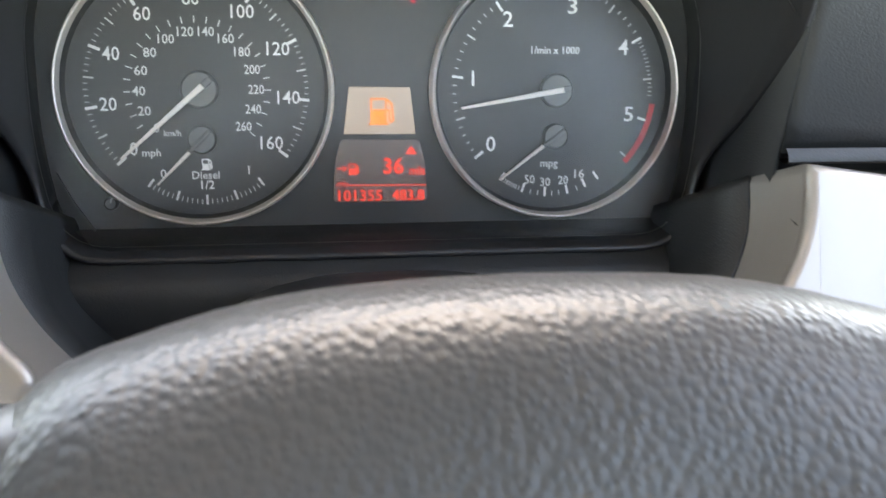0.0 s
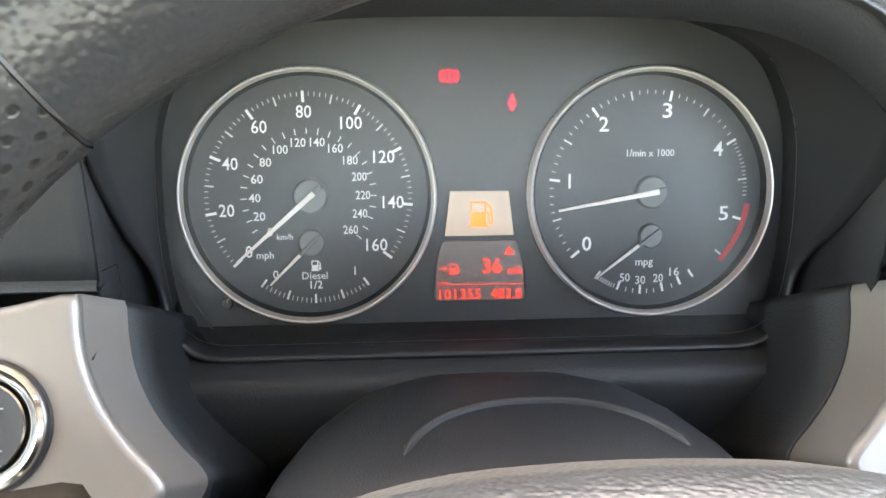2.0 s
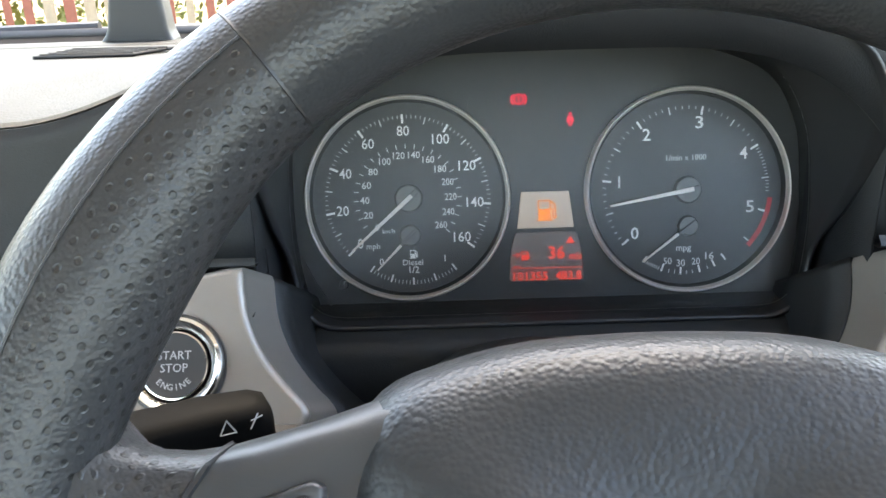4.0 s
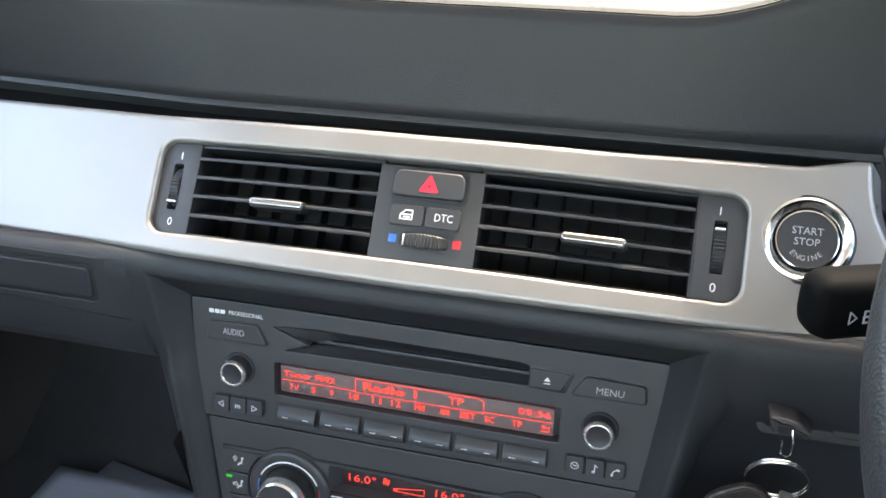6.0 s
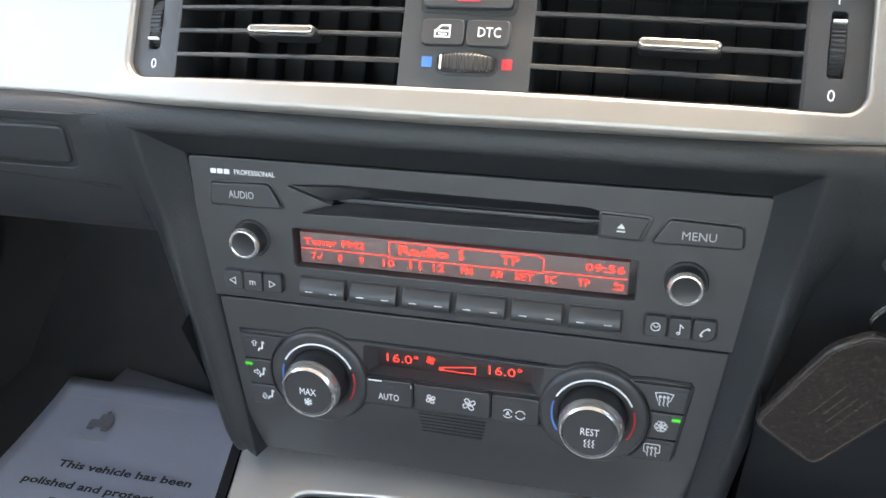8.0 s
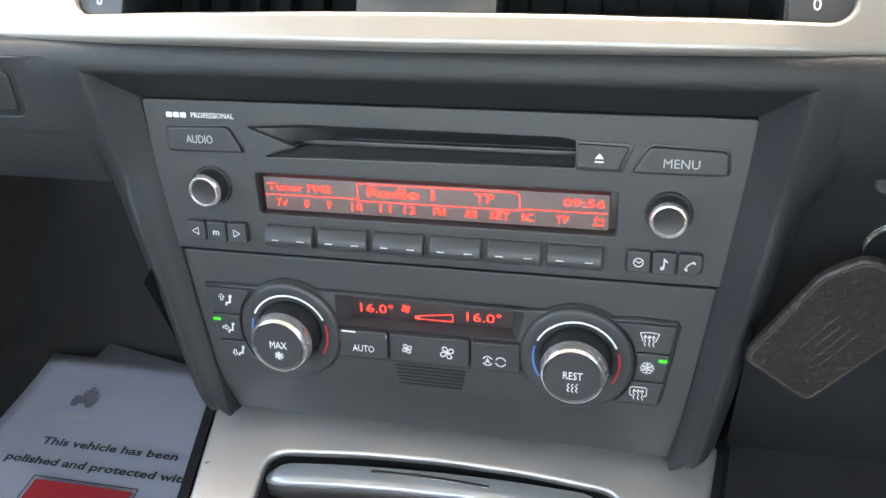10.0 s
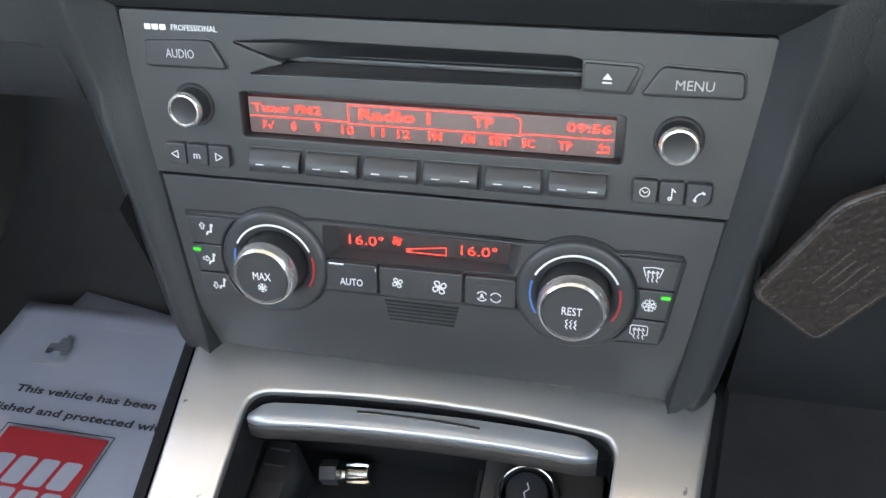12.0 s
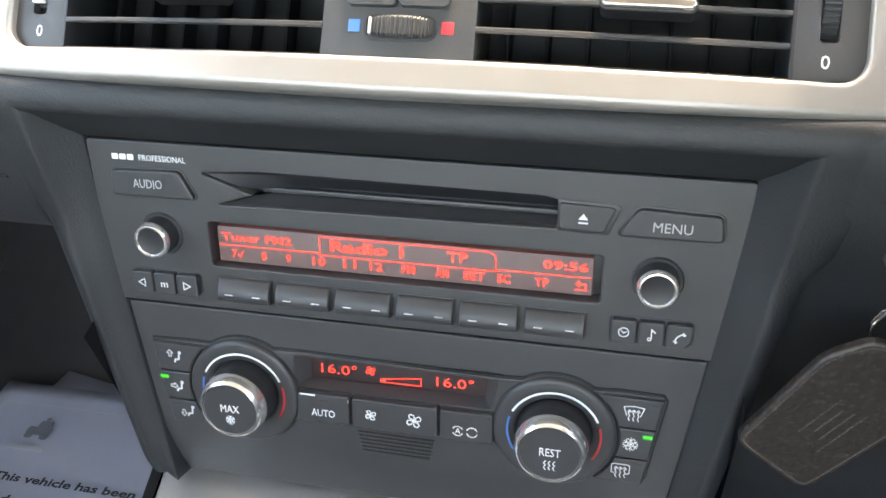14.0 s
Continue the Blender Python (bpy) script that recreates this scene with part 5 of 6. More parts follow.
    text("print", "101355", 0.0045, TRIP_GLOW, tr, (-0.0098, -0.0438), z2, bold=0.0001, width=0.0184)
    text("print", "483.8", 0.0045, TRIP_GLOW, tr, (0.0110, -0.0438), z2, bold=0.0001, width=0.0138)
    # warning lamps
    strokes("brake_warning", [arc(0, 0, 0.0025, 0, 360, 24), arc(0, 0, 0.0039, 140, 220, 8), arc(0, 0, 0.0039, -40, 40, 8), [(0, 0.0014), (0, -0.0003)], [(0, -0.0012), (0, -0.0015)]], 0.0008, WARN_GLOW, c, (-0.0135, 0.0500), z)
    strokes("belt_warning", [arc(0.0, 0.0027, 0.0005, 0, 360, 8), [(-0.0006, 0.0014), (-0.0008, -0.0018)], [(0.0006, 0.0014), (0.0008, -0.0018)], [(-0.0013, 0.0006), (-0.0016, -0.0014)], [(0.0013, 0.0006), (0.0016, -0.0014)], [(-0.0005, -0.0022), (-0.0005, -0.0036)], [(0.0005, -0.0022), (0.0005, -0.0036)], [(-0.0010, 0.0010), (0.0012, -0.0012)]], 0.0007, WARN_GLOW, c, (0.0134, 0.0391), z)
    # clear cover
    co = plate("cover_glass", cavity(0.985), 0.008, 0.0085, COVER, c, "clear cover over the dials", r=0.0001, seg=1)
    co.visible_shadow = False


def pump_symbol(par, name, at, z, k, mat):
    """A fuel pump: body with a window, base and hose; k is its size, 1 being 11 mm high."""
    x, y = at
    bm = bmesh.new()
    slab(bm, [(x - 0.0036 * k, y - 0.0050 * k), (x + 0.0030 * k, y - 0.0050 * k), (x + 0.0030 * k, y + 0.0006 * k), (x - 0.0036 * k, y + 0.0006 * k)], z, z + 0.0002, 0.00004, seg=1)
    part(name, bm, mat, par, smooth=0)
    lines = [[(-0.0034, 0.0004), (-0.0034, 0.0050), (0.0028, 0.0050), (0.0028, 0.0004)], [(-0.0043, -0.0053), (0.0037, -0.0053)], [(0.0034, 0.0044), (0.0052, 0.0028), (0.0058, -0.0036), (0.0050, -0.0044), (0.0042, -0.0036), (0.0042, 0.0000), (0.0032, 0.0006)]]
    strokes(name + "_outline", lines, 0.0007 * k ** 0.5, mat, par, at, z, k)


def needle(c, cx, cy, a, length, hub, tail=0.0):
    """A pointer on its hub; the small ones begin outside the hub."""
    ca, sa = math.cos(radians(a)), math.sin(radians(a))
    z = 0.0002 if not tail else -0.0028
    s, d, o = Vector((-sa, ca)), Vector((ca, sa)), Vector((cx, cy))
    base = tail if tail else -0.0022
    w = 0.0012 if not tail else 0.0008
    pts = [o + d * base + s * w, o + d * base - s * w, o + d * length - s * w * 0.45, o + d * length + s * w * 0.45]
    plate("needle", [tuple(p) for p in pts], z, z + 0.0011, NEEDLE, c, "pale needle", r=0.0002, seg=1)
    lathe("needle_hub", [(hub, -0.0045), (hub, -0.0016), (hub * 0.88, -0.0006), (0, -0.0004)], HUB, c, at=(cx, cy, -0.0010), n=40)
    stub = [o + d * (base - 0.0002) + s * w * 1.1, o - d * hub * 0.85 + s * w * 1.1, o - d * hub * 0.85 - s * w * 1.1, o + d * (base - 0.0002) - s * w * 1.1]
    plate("needle_root", [tuple(p) for p in stub][::-1], -0.0016, -0.0002, HUB, c, r=0.0003, seg=1)


NEEDLE = material("needle_paint", (0.72, 0.66, 0.62), 0.5)
SATIN = material("satin_chrome", (0.84, 0.77, 0.73), 0.42, metal=0.55, mottle=0.05)


# ---- steering ----
WHEEL = leaning(0.365, -0.144, 0.8415, 31.5)


SHROUD = [(-0.050, 0.082, 0.790), (-0.044, 0.092, 0.799), (-0.02, 0.096, 0.7985), (0.0, 0.0955, 0.7975), (0.02, 0.0935, 0.7955), (0.04, 0.089, 0.793), (0.06, 0.081, 0.790), (0.075, 0.071, 0.7865), (0.086, 0.056, 0.782), (0.093, 0.038, 0.776), (0.097, 0.014, 0.766)]


def shroud_top(x, y):
    """Height of the column shroud's upper side."""
    for (y0, w0, t0), (y1, w1, t1) in zip(SHROUD, SHROUD[1:]):
        if y0 <= y <= y1:
            k = (y - y0) / (y1 - y0)
            w, top = w0 + (w1 - w0) * k, t0 + (t1 - t0) * k
            ca = min(1, abs(x - 0.365) / w) ** 2
            return top - 0.068 + 0.068 * (1 - ca * ca) ** 0.25
    return 0.79


def build_column():
    c = root("steering_column", Matrix(), "dark grey steering column shroud with stalks", "steering column")
    rows = []
    for y, w, top in SHROUD:
        row = []
        for i in range(49):
            a = 2 * math.pi * i / 48
            ca, sa = math.cos(a), math.sin(a)
            row.append((0.365 + w * math.copysign(abs(ca) ** 0.5, ca), y - 0.015 + 0.015 * sa, top - 0.068 + 0.068 * math.copysign(abs(sa) ** 0.5, sa)))
        rows.append(row)
    loft("shroud", rows, DASH, c, "rounded column shroud")
    # shelf under the instruments
    rows = [[(x, y, z) for x in [0.228 + 0.274 * i / 30 for i in range(31)]] for y, z in ((0.127, 0.786), (0.113, 0.782), (0.104, 0.7795), (0.096, 0.777), (0.092, 0.774), (0.0900, 0.769), (0.09, 0.74), (0.12, 0.66))]
    loft("shelf", rows, DASH, c, "ledge under the instruments", thick=0.003)
    ridge = []
    for i in range(29):
        t = -1.15 + 2.25 * i / 28
        x, y = 0.376 + 0.049 * math.sin(t) / math.sin(1.15), -0.002 + 0.054 * (1 - ((abs(t) / 1.15) ** 2.2) * 0.62)
        ridge.append((x, y, shroud_top(x, y) + 0.0002))
    tube("shroud_ridge", ridge, [0.0004] + [0.0015] * 27 + [0.0004], PANEL, c, n=8)
    # left stalk
    st = root("wiper_stalk", pose(0.2155, -0.034, 0.8085, 0, 0, 22), "black column stalk with printed symbols", "stalk")
    rows = []
    for x, hy, hz in ((-0.0318, 0.0003, 0.0004), (-0.0315, 0.006, 0.007), (-0.030, 0.0095, 0.0120), (-0.025, 0.0112, 0.0142), (0.010, 0.0108, 0.0142), (0.024, 0.0098, 0.0130), (0.029, 0.0082, 0.0110), (0.031, 0.004, 0.006), (0.0312, 0.0005, 0.001)):
        row = []
        for i in range(25):
            a = 2 * math.pi * i / 24
            ca, sa = math.cos(a), math.sin(a)
            row.append((x, hy * math.copysign(abs(ca) ** 0.6, ca), hz * math.copysign(abs(sa) ** 0.6, sa) + 0.0))
        rows.append(row)
    loft("lever", rows, LEVER, st)
    tube("stem", [(0.024, 0, -0.006), (0.045, 0.006, -0.016), (0.085, 0.012, -0.034)], 0.006, BLACK, st)
    strokes_on(st, (0.0135, -0.0112, 0.0085))
    t = text("print", "BC", 0.0062, GREY_PRINT, st, (0, 0), 0)
    t.matrix_basis = pose(-0.0085, -0.0118, -0.001, 90)
    a = strokes("arrow", [[(-0.0014, 0.0028), (0.0016, 0), (-0.0014, -0.0028), (-0.0014, 0.0028)]], 0.0005, GREY_PRINT, st)
    a.matrix_basis = pose(-0.0178, -0.0116, -0.001, 90)


def strokes_on(st, at):
    ob = strokes("symbol", [[(-0.0028, -0.002), (0.0028, -0.002), (0, 0.003), (-0.0028, -0.002)], [(0.008, -0.002), (0.011, 0.003)], [(0.0085, 0.001), (0.0125, 0.002)]], 0.0004, GREY_PRINT, st)
    ob.matrix_basis = pose(*at, 80)


def build_wheel():
    w = root("steering_wheel", WHEEL, "black leather multifunction steering wheel with grained airbag pad", "steering wheel")
    R, r = 0.1590, 0.0180

    def rim(name, a0, a1, mat, label, swell, b0=0, b1=360):
        rows = []
        n = max(6, int((a1 - a0) / 3))
        m = max(8, int((b1 - b0) / 12))
        for k in range(n + 1):
            a = a0 + (a1 - a0) * k / n
            ca, sa = math.cos(radians(a)), math.sin(radians(a))
            s = 1 + swell * math.exp(-((a % 360 - 152) / 16) ** 2) + swell * math.exp(-((a % 360 - 28) / 16) ** 2)
            row = []
            for i in range(m + 1):
                b = radians(b0 + (b1 - b0) * i / m)
                rr = R + r * s * 1.02 * math.cos(b) - (s - 1) * r * 0.6
                row.append((rr * ca, rr * sa, r * s * 0.98 * math.sin(b)))
            rows.append(row)
        loft(name, rows, mat, w, label)
        return [row[0] for row in rows]

    rim("upper_rim", 52, 128, LEATHER, "smooth black leather rim", 0.0)
    for a0, a1 in ((128.3, 196), (-16, 51.7)):
        line = rim("grip", a0, a1, PERFORATED, "perforated leather grip", 0.16, 78, 262)
        rim("grip_back", a0, a1, LEATHER, "smooth leather outer side of the grip", 0.16, -98, 78)
        tube("grip_seam", line, 0.0005, BLACK, w, n=5)
    rim("lower_rim", 196.3, 343.7, LEATHER, "smooth black leather rim", 0.0)
    for a in (128.15, 51.85):
        ca, sa = math.cos(radians(a)), math.sin(radians(a))
        tube("seam", [((R + 0.0181 * math.cos(b)) * ca, (R + 0.0181 * math.cos(b)) * sa, 0.0178 * math.sin(b)) for b in [2 * math.pi * i / 24 for i in range(24)]], 0.0005, BLACK, w, closed=True, n=5)
    # spokes
    for s in (-1, 1):
        prof = []
        xs = (0.1515, 0.146, 0.139, 0.132, 0.124, 0.114, 0.104, 0.094, 0.084, 0.074, 0.062)
        tops = (0.058, 0.046, 0.0390, 0.0362, 0.0356, 0.0366, 0.0392, 0.0420, 0.0452, 0.0488, 0.0525)
        bots = (-0.058, -0.046, -0.036, -0.032, -0.030, -0.031, -0.034, -0.037, -0.04, -0.042, -0.045)
        rows = []
        for x, t, b in zip(xs, tops, bots):
            k = len(rows)
            x, t = x - 0.0075, t - 0.0032
            wgt = (0.14, 0.30, 0.48, 0.66, 0.84, 1.0, 0.8, 0.6, 0.4, 0.2, 0.0)[k]
            zf = 0.010 - 0.006 * (1 - smoothstep(0.09, 0.14, x)) - 0.005 * (1 - smoothstep(0.070, 0.090, x))
            row = []
            for v, z in ((t - 0.002, -0.024), (t, -0.014), (t - 0.0008, zf - 0.012), (t - 0.004, zf - 0.004), (t - 0.010, zf), (b + 0.010, zf), (b + 0.004, zf - 0.004), (b, zf - 0.012), (b + 0.002, -0.024)):
                row.append((s * (x + 0.003 * wgt + 0.57 * (t - v) * wgt), v, z))
            rows.append(row)
        cut = 5
        loft("spoke_grip", rows[:cut + 1], PERFORATED, w, "perforated leather spoke end")
        loft("spoke", rows[cut:], SPOKE, w, "smooth dark grey spoke cover")
        edge = [Vector(p) for p in rows[cut]]
        tube("spoke_seam", [p + Vector((0, 0, 0.0003)) for p in edge[1:8]], 0.0011, BLACK, w, n=6)
        # switch block
        blk = rounded([(s * 0.1120, 0.0180), (s * 0.0868, 0.0260), (s * 0.0836, 0.0246), (s * 0.0850, -0.022), (s * 0.1205, -0.024), (s * 0.1180, 0.008)], 0.004)
        zb = 0.0045
        plate("switch_block", blk, -0.004, zb + 0.0022, BUTTON, w, r=0.0018)
        for xx, lab in ((0.1066, "plus"), (0.0924, "voice")):
            dx = 0.0055
            ty = 0.0172 if lab == "plus" else 0.0222
            o = rounded([(s * (xx - dx), ty + 0.0008), (s * (xx + dx), ty - 0.0018), (s * (xx + dx + 0.0028), ty - 0.0125), (s * (xx - dx + 0.0014), ty - 0.0125)], 0.0020)
            plate("key_gap", shrink(o, -0.0005), 0.0, zb + 0.0026, VOID, w, r=0.0002)
            plate("switch_key", o, 0.0, zb + 0.0052, BUTTON, w, r=0.0008)
            o2 = [(px + s * 0.003, py - 0.0155) for px, py in o]
            plate("switch_key", o2, 0.0, zb + 0.0052, BUTTON, w, r=0.0008)
            zt = zb + 0.0053
            if lab == "plus":
                strokes("plus", [[(-0.0018, 0), (0.0018, 0)], [(0, -0.0018), (0, 0.0018)]], 0.0006, GREY_PRINT, w, (s * (xx + 0.001), ty - 0.0078), zt)
                strokes("minus", [[(-0.0018, 0), (0.0018, 0)]], 0.0006, GREY_PRINT, w, (s * (xx + 0.001), ty - 0.0225), zt)
            else:
                strokes("speech_symbol", [arc(-0.0012, 0.0012, 0.0009, 0, 360, 8), [(-0.0012, 0.0), (-0.0012, -0.0028)], [(0.0006, 0.0022), (0.0024, 0.0026)], [(0.0006, 0.0008), (0.0026, 0.0008)], [(0.0004, -0.001), (0.0022, -0.0018)]], 0.0007, GREY_PRINT, w, (s * xx, ty - 0.0065), zt)
                strokes("phone_symbol", [arc(0.0015, -0.0015, 0.0032, 80, 190, 8)], 0.0012, GREY_PRINT, w, (s * xx, ty - 0.0225), zt)
    # airbag pad: a domed cushion
    outline = rounded([(-0.0845, 0.004), (-0.0830, 0.026), (-0.0730, 0.0466), (-0.040, 0.0568), (0.0, 0.0588), (0.040, 0.0568), (0.0730, 0.0466), (0.0830, 0.026), (0.0845, 0.004), (0.084, -0.035), (0.05, -0.062), (-0.05, -0.062), (-0.084, -0.035)], 0.02, 4)
    bm = bmesh.new()
    rows = []
    for k, (f, z) in enumerate(((1.0, -0.034), (1.012, -0.020), (0.995, -0.010), (0.96, -0.003), (0.90, 0.003), (0.78, 0.0085), (0.6, 0.0125), (0.35, 0.015), (0.12, 0.0155))):
        rows.append([bm.verts.new((x * f, y * f, z - 0.010 * smoothstep(0.03, 0.065, y) * (1 if k > 1 else 0.6))) for x, y in outline])
    for u, v in zip(rows, rows[1:]):
        for i in range(len(u)):
            bm.faces.new((u[i - 1], u[i], v[i], v[i - 1]))
    bm.faces.new(rows[-1])
    part("airbag_pad", bm, PAD, w, "grey grained airbag cover", smooth=60)


# ---- keys ----
def build_keys():
    m = leaning(0.1975, 0.000, 0.722, 5)
    i = root("key_slot", m, "dark key slot beside the centre stack", "key slot")
    plate("bezel", rrect(0.014, 0.0, 0.058, 0.022, 0.004), -0.006, 0.0035, BUTTON, i, r=0.001, holes=(rrect(0.0, 0.0, 0.022, 0.012, 0.002),))
    plate("socket", rrect(0.0, 0.0, 0.024, 0.014, 0.002), -0.02, -0.006, VOID, i, r=0.001)
    plate("side_key", rrect(0.030, 0.0, 0.020, 0.013, 0.002), 0.0, 0.0048, PANEL, i, r=0.0008)
    k = root("key_bunch", pose(0, -0.020, 0, 90), "car key with split ring, spare key and brown leather fob", "keys")
    plate("key_end", rounded([(0.1850, 0.7330), (0.1990, 0.7310), (0.2060, 0.7250), (0.2040, 0.7230), (0.1875, 0.7235)], 0.002), -0.018, 0.0, LID_EDGE, k, "grey key end in the slot", r=0.0015)
    plate("key_eye", rrect(0.1935, 0.7268, 0.0075, 0.0048, 0.001, 2), 0.0, 0.0006, VOID, k, r=0.0002)
    tube("small_loop", [(0.1965, 0.7275, 0.0), (0.1972, 0.7225, 0.003), (0.1968, 0.7160, 0.004), (0.1955, 0.7125, 0.002), (0.1935, 0.7118, -0.001), (0.1930, 0.7190, -0.002)], 0.0007, CHROME, k)
    for o in (0.0, 0.0013):
        tube("split_ring", [(0.1935 + 0.0147 * math.cos(a), 0.6985 + 0.0138 * math.sin(a) + o * 0.5, 0.003 - o + 0.004 * math.sin(a)) for a in [2 * math.pi * j / 48 for j in range(48)]], 0.00065, CHROME, k, "steel split ring", closed=True)
    plate("spare_key", rounded([(0.1965, 0.6900), (0.2060, 0.6880), (0.2075, 0.6780), (0.2105, 0.6520), (0.2040, 0.6505), (0.1995, 0.6640), (0.1965, 0.6780)], 0.002), -0.001, 0.004, SILVER, k, "grey metal spare key", r=0.0014)
    plate("spare_key_grip", rounded([(0.1955, 0.6750), (0.1975, 0.6750), (0.2030, 0.6510), (0.2110, 0.6500), (0.2125, 0.6420), (0.1985, 0.6430), (0.1940, 0.6600)], 0.002), -0.004, 0.002, BUTTON, k, "black spare key grip", r=0.001)
    o = rounded([(0.1400, 0.6420), (0.1695, 0.6195), (0.2045, 0.6665), (0.1995, 0.6780), (0.1880, 0.6945), (0.1795, 0.6965), (0.1650, 0.6880)], 0.006)
    plate("leather_fob", o, 0.0045, 0.0085, FOB, k, "dark brown stitched leather fob", r=0.0012)
    so = shrink(o, 0.002)
    dash_rows = []
    per = [Vector(p) for p in densify(so, 0.0022)]
    for a, b in zip(per, per[1:] + per[:1]):
        dash_rows.append([tuple(a + (b - a) * 0.1), tuple(a + (b - a) * 0.7)])
    strokes("stitching", dash_rows, 0.0006, STITCH, k, (0, 0), 0.0085)
    u, w = Vector((0.55, 0.835)), Vector((0.835, -0.55))
    c = Vector((0.173, 0.656))
    bars = []
    for off, a, b in ((-0.006, -0.010, 0.012), (-0.002, -0.006, 0.008), (0.002, -0.008, 0.010), (0.006, -0.013, 0.012)):
        n = 12
        for j in range(n):
            p, q = c + w * off + u * (a + (b - a) * j / n), c + w * off + u * (a + (b - a) * (j + 0.5) / n)
            bars.append([tuple(p), tuple(q)])
    strokes("emboss", bars, 0.0006, STITCH, k, (0, 0), 0.0085)


# ---- footwell ----
def build_floor():
    f = loft("floor", [[(x, y, z) for x in (-0.74, -0.3, 0.0, 0.3, 0.74)] for y, z in ((-1.9, 0.19), (-0.3, 0.19), (0.2, 0.19), (0.40, 0.190), (0.52, 0.27), (0.66, 0.46), (0.70, 0.80))], CARPET, thick=0.01)
    tagged(f, "dark grey carpet on the car floor", "floor", kind="structure")
    m = pose(-0.4630, 0.1510, 0.1960, 0, 0, 0.5)
    p = root("paper_mat", m, "white paper floor mat with dark print and red panel", "paper mat", "paper mats")

    def sheet(name, w, h, par, z0):
        rows = []
        for j in range(25):
            y = -h / 2 + h * j / 24
            rows.append([(x, y, z0 + 0.004 * noise.noise((x * 9, y * 9, z0 * 300)) + 0.004 + 0.07 * max(0, y + m.translation.y - 0.34)) for x in [-w / 2 + w * i / 16 for i in range(17)]])
        return loft(name, rows, PAPER, par, thick=0.0004)

    sheet("sheet", 0.320, 0.448, p, 0.0)
    z = 0.0095
    text("print", "This vehicle has been", 0.0098, INK, p, (0.003, 0.083), z, bold=0.0004, width=0.168)
    text("print", "polished and protected with", 0.0098, INK, p, (0.003, 0.055), z, bold=0.0004, width=0.222)
    plate("red_panel", [(-0.055, -0.151), (0.060, -0.151), (0.060, 0.031), (-0.055, 0.031)], z - 0.0006, z, PAPER_RED, p, "red printed panel", r=0.0001, seg=1)
    strokes("border", [[(-0.140, -0.21), (-0.140, 0.190), (0.140, 0.190), (0.140, -0.21)]], 0.0007, PALE_INK, p, (0, 0), z - 0.0004)
    strokes("panel_outline", [[(-0.0595, -0.1555), (0.0645, -0.1555), (0.0645, 0.0355), (-0.0595, 0.0355), (-0.0595, -0.1555)]], 0.0013, INK, p, (0, 0), z - 0.0004)
    # the maker's mark: two rows of plain slanted blocks
    for y0, y1 in ((-0.036, -0.002), (-0.075, -0.040)):
        for k in range(4):
            x = -0.046 + 0.0250 * k
            o = rounded([(x, y0), (x + 0.0200, y0), (x + 0.0235, y1), (x + 0.0035, y1)], 0.004, 2)
            plate("bar", o, z, z + 0.0004, PAPER, p, r=0.0001, seg=1)
    bm = bmesh.new()
    for cx, cy, w, h in ((-0.070, 0.150, 0.030, 0.012), (-0.068, 0.160, 0.016, 0.012), (-0.079, 0.143, 0.010, 0.009), (-0.060, 0.143, 0.010, 0.009), (-0.069, 0.169, 0.006, 0.006)):
        slab(bm, rrect(cx, cy, w, h, 0.003, 2), z - 0.0002, z + 0.0001, 0.00005, seg=1)
    part("crest", bm, CREST_INK, p, "pale grey printed crest", smooth=0)
    plate("small_print", rrect(-0.072, 0.1245, 0.046, 0.006, 0.001, 1), z - 0.0002, z + 0.0001, PALE_INK, p, r=0.0001, seg=1)
    m2 = m @ pose(-0.0100, -0.0020, -0.0022, 0, 0, -11.5)
    q = root("paper_mat", m2, "second white paper mat under the first", "paper mat", "paper mats")
    rows = []
    for j in range(13):
        y = -0.235 + 0.47 * j / 12
        rows.append([(x, y, 0.002 + 0.07 * max(0, y + 0.154 - 0.34)) for x in [-0.14 + 0.30 * i / 8 for i in range(9)]])
    loft("sheet", rows, PAPER, q, thick=0.0004)


# ---- shell ----
def quad(name, pts, mat, label, cat, thick=0.03):
    ob = loft(name, [pts[:2], [pts[3], pts[2]]], mat, thick=thick)
    return tagged(ob, label, cat, kind="structure")


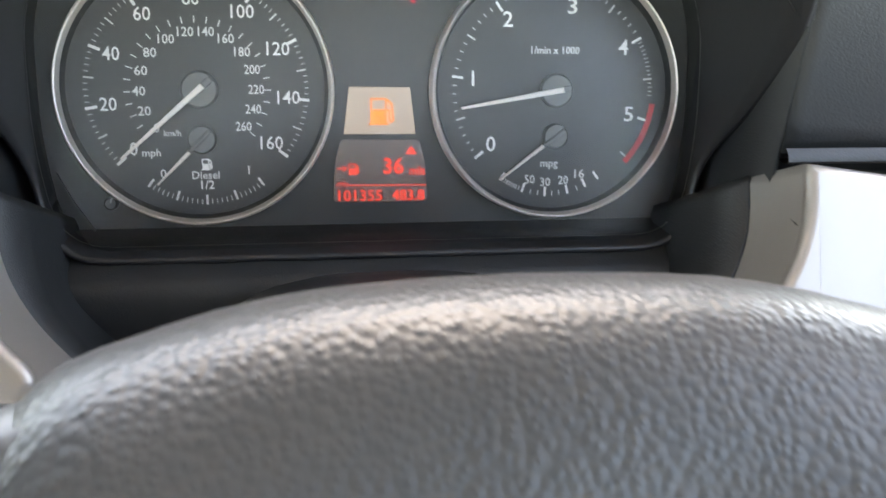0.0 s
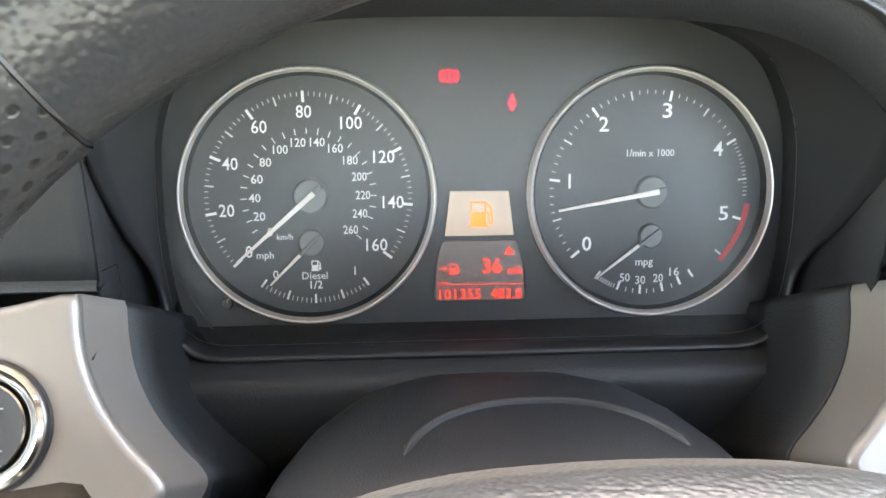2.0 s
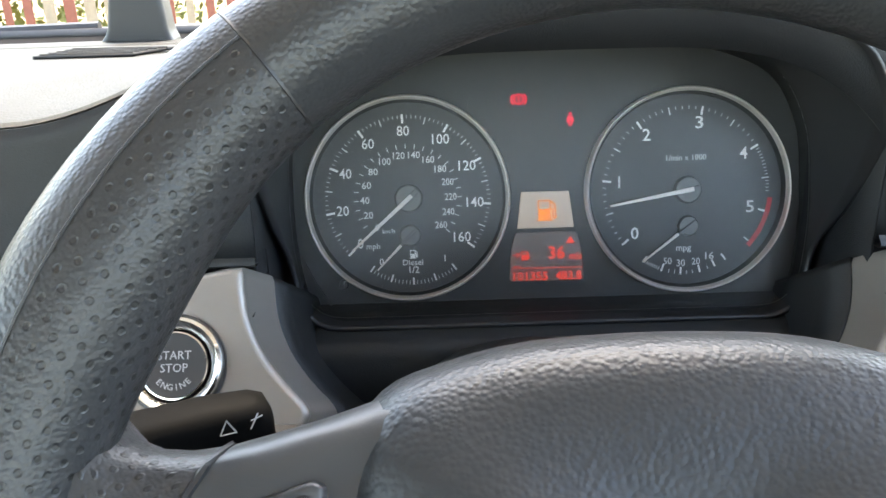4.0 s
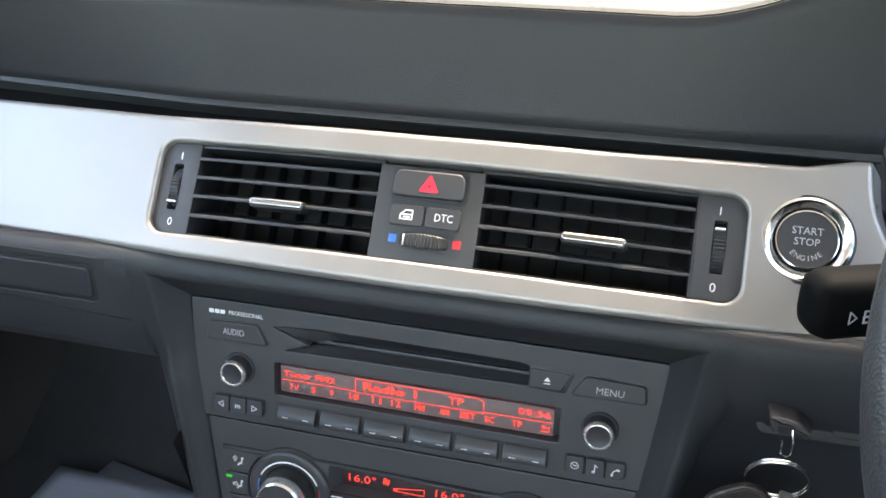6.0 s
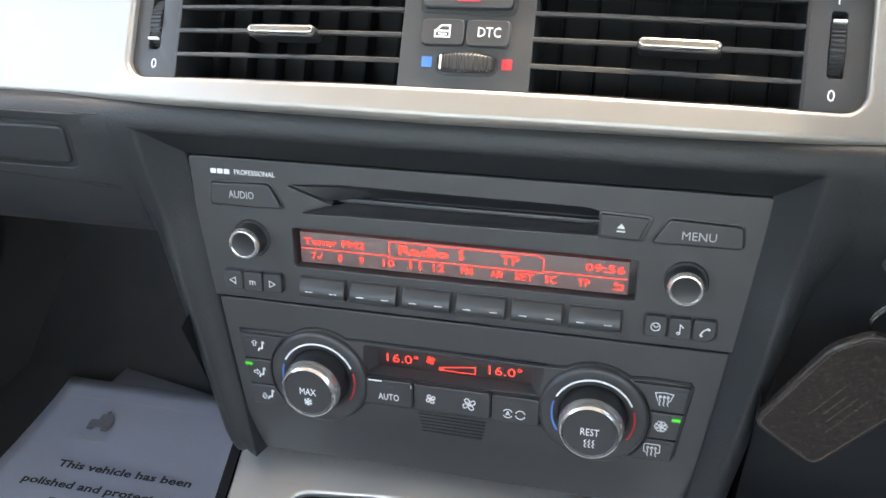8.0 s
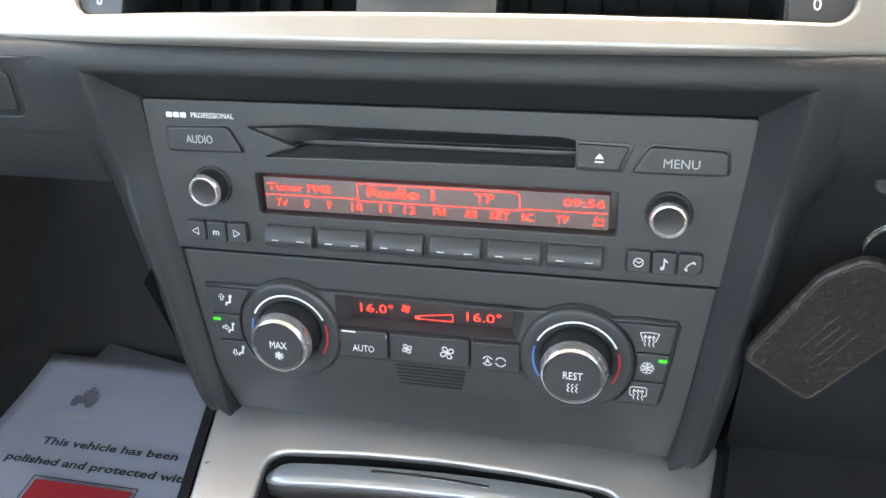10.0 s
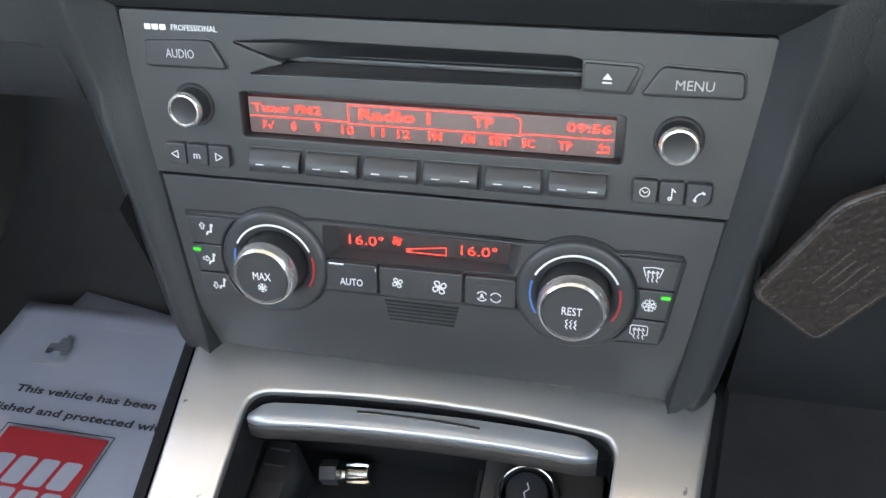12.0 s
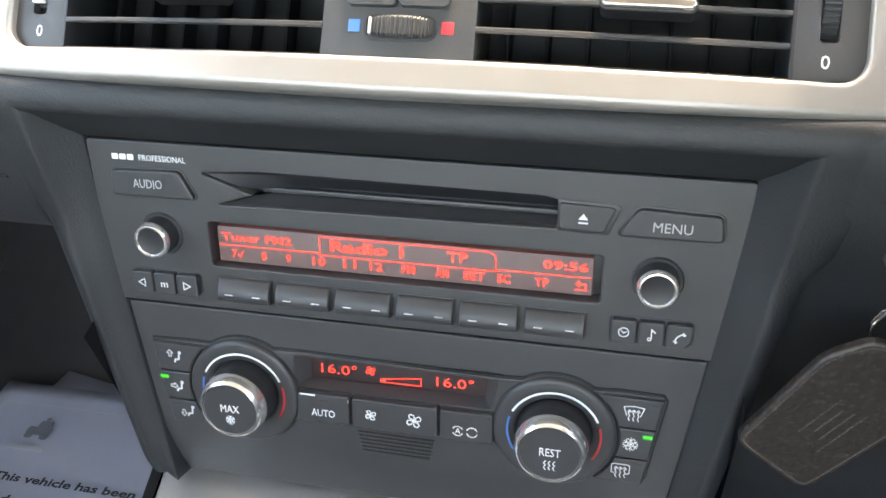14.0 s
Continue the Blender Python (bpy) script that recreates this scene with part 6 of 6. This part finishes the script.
def build_shell():
    for s in (-1, 1):
        x = 0.745 * s
        n = "left" if s < 0 else "right"
        quad("wall_" + n, [(x, 0.62, 0.1), (x, -1.9, 0.1), (x, -1.9, 0.93), (x, 0.62, 0.90)], DOOR, "dark grey inner door panel", "door panel")
        quad("wall_pillar_" + n, [(x, 0.68, 0.88), (x, 0.50, 0.90), (x * 0.84, -0.05, 1.32), (x * 0.76, 0.11, 1.31)], CLOTH, "light grey windscreen pillar", "pillar")
        quad("wall_post_" + n, [(x, -0.68, 0.9), (x, -0.80, 0.9), (x * 0.8, -0.82, 1.36), (x * 0.8, -0.70, 1.36)], CLOTH, "light grey door post", "pillar")
        quad("wall_rail_" + n, [(x * 0.86, 0.06, 1.28), (x * 0.86, -1.6, 1.33), (x * 0.76, -1.6, 1.375), (x * 0.74, 0.10, 1.312)], CLOTH, "light grey roof rail", "roof rail")
    # unseen roof, its front edge drawn forward to block sun from the wheel pad
    quad("ceiling", [(-0.60, 0.10, 1.31), (0.60, 0.10, 1.31), (0.60, -1.6, 1.36), (-0.60, -1.6, 1.36)], CLOTH, "light grey headlining, unseen, front edge moved forward as shade", "ceiling")
    quad("wall_rear", [(-0.745, -1.9, 0.1), (0.745, -1.9, 0.1), (0.745, -1.9, 0.95), (-0.745, -1.9, 0.95)], CLOTH, "rear bulkhead", "wall")
    # windscreen base: black seal, scuttle, wipers, bonnet
    quad("trim_cowl", [(-0.74, 0.370, 0.846), (0.74, 0.370, 0.846), (0.74, 0.545, 0.8690), (-0.74, 0.545, 0.8690)], SEAL_AND_SHADE, "black windscreen base", "cowl", 0.004)
    quad("trim_scuttle", [(-0.74, 0.546, 0.866), (0.74, 0.546, 0.866), (0.74, 0.71, 0.842), (-0.74, 0.71, 0.842)], PANEL, "grey scuttle under the wipers", "cowl", 0.01)
    b = loft("bonnet", [[(x, y, 0.8180 - 0.1295 * (y - 1) - 0.06 * (y - 1) ** 2 - 0.03 * (x / 0.8) ** 2) for x in [-0.8 + 1.6 * i / 16 for i in range(17)]] for y in (0.635, 0.7, 0.8, 0.9, 1.0, 1.2, 1.5, 1.8)], material("bonnet_paint", (0.030, 0.034, 0.040), 0.5, spec=0.3), thick=0.01)
    tagged(b, "dark grey painted car bonnet beyond the windscreen", "bonnet")
    for k, (x0, x1) in enumerate(((-0.62, -0.02), (0.02, 0.62))):
        wi = root("windscreen_wiper", Matrix(), "black wiper resting at the windscreen base", "wiper", "wipers")
        tube("arm", [(x0, 0.60, 0.864), (x0 + 0.3, 0.585, 0.868), (x1, 0.575, 0.874)], 0.005, BLACK, wi)
        tube("blade", [(x0 + 0.1, 0.568, 0.867), (x1, 0.568, 0.870)], 0.0035, BLACK, wi)
    g = quad("window_1", [(-0.70, 0.540, 0.869), (0.70, 0.540, 0.869), (0.56, 0.10, 1.30), (-0.56, 0.10, 1.30)], CLEAR, "clear windscreen glass", "windscreen", 0)
    g.visible_shadow = False
    sb = root("sensor_box", pose(0.052, 0.478, 0.8710), "small dark grey plastic box at the windscreen base", "sensor box")
    plate("housing", rounded([(-0.036, 0.0), (0.032, 0.0), (0.027, 0.010), (0.024, 0.045), (-0.020, 0.045), (-0.026, 0.012)], 0.006), -0.012, 0.012, PANEL, sb, r=0.004).matrix_basis = pose(0, 0, 0, 90)


def build_dash_top_vents():
    for x0, x1, y0, y1 in ((0.036, 0.104, 0.298, 0.350), (-0.150, -0.092, 0.298, 0.350)):
        v = root("demister_vent", Matrix(), "black demister vent in the dash top", "dash vent", "demister vents")
        z = lambda y: 0.900 - 0.024 * ((y - 0.07) / 0.43) + 0.0046
        left = [(x0 + 0.013 * k / 6, y0 + (y1 - y0) * k / 6) for k in range(7)]
        right = [(x1 + 0.022 * (k / 6) ** 1.6, y0 + (y1 - y0) * k / 6 * 0.8) for k in range(7)]
        loft("frame", [[(a[0], a[1], z(a[1]) + 0.0004), (b[0], b[1], z(b[1]) + 0.0004)] for a, b in zip(left, right)], VOID, v, thick=0.002)
        for k in range(5):
            a, b = left[k + 1], right[k + 1]
            yl, yr = a[1] - 0.004, b[1] - 0.0035
            tube("slat", [(a[0] + 0.001, yl, z(yl) + 0.0006), (b[0] - 0.002, yr, z(yr) + 0.0006)], 0.0009, DASH_LIT, v, n=6)


# ---- outside ----
def build_outside():
    g = loft("ground", [[(x, y, -0.35) for x in (-200, 0, 200)] for y in (-200, 0, 200)], material("yard_gravel", (0.26, 0.19, 0.11), 0.95, grain=0.6, grain_size=40, mottle=0.35, mottle_size=3))
    tagged(g, "pale sandy yard ground", "ground", kind="structure")
    f = root("fence", pose(0, 9.0, -0.35), "tall fence of pale and reddish wooden boards", "fence")
    mats = [material("pale_board", (0.30, 0.24, 0.17), 0.8, mottle=0.3), material("red_board", (0.22, 0.075, 0.05), 0.8, mottle=0.3)]
    random.seed(4)
    for k in range(90):
        x = -9 + 0.21 * k
        h = 1.8 + random.uniform(-0.03, 0.03)
        box("board", (x, -0.01, 0.05), (x + random.uniform(0.07, 0.12), 0.01, h), mats[1 if random.random() < 0.35 else 0], f, r=0.004)
    for z in (0.4, 1.4):
        box("rail", (-9, 0.012, z), (9, 0.05, z + 0.08), mats[0], f, r=0.004)
    verts, faces = [], []
    for k in range(9000):
        x, y, z = random.uniform(-9, 9), random.uniform(9.2, 10.6), -0.35 + 1.9 * random.random() ** 1.3
        c, s = Vector((x, y, z)), random.uniform(0.03, 0.08)
        u = Vector((random.gauss(0, 1), random.gauss(0, 1), random.gauss(0, 1))).normalized()
        w = u.orthogonal().normalized()
        q = len(verts)
        verts += [c - u * s, c + w * s * 0.45, c + u * s, c - w * s * 0.45]
        faces.append((q, q + 1, q + 2, q + 3))
    me = bpy.data.meshes.new("hedge")
    me.from_pydata(verts, [], faces)
    me.materials.append(material("hedge_leaves", (0.09, 0.11, 0.02), 0.7, mottle=0.5, mottle_size=2))
    tagged(new("hedge", me), "sunlit green and yellow hedge behind the fence", "hedge", kind="stuff")


dash = build_dashboard()
build_hood(dash)
V = build_trim()
build_vents(V)
build_switches(V)
build_start(V)
build_stack()
build_radio()
build_climate()
build_lower_dash()
build_console()
build_cluster()
build_column()
build_wheel()
build_keys()
build_floor()
build_shell()
build_dash_top_vents()
build_outside()
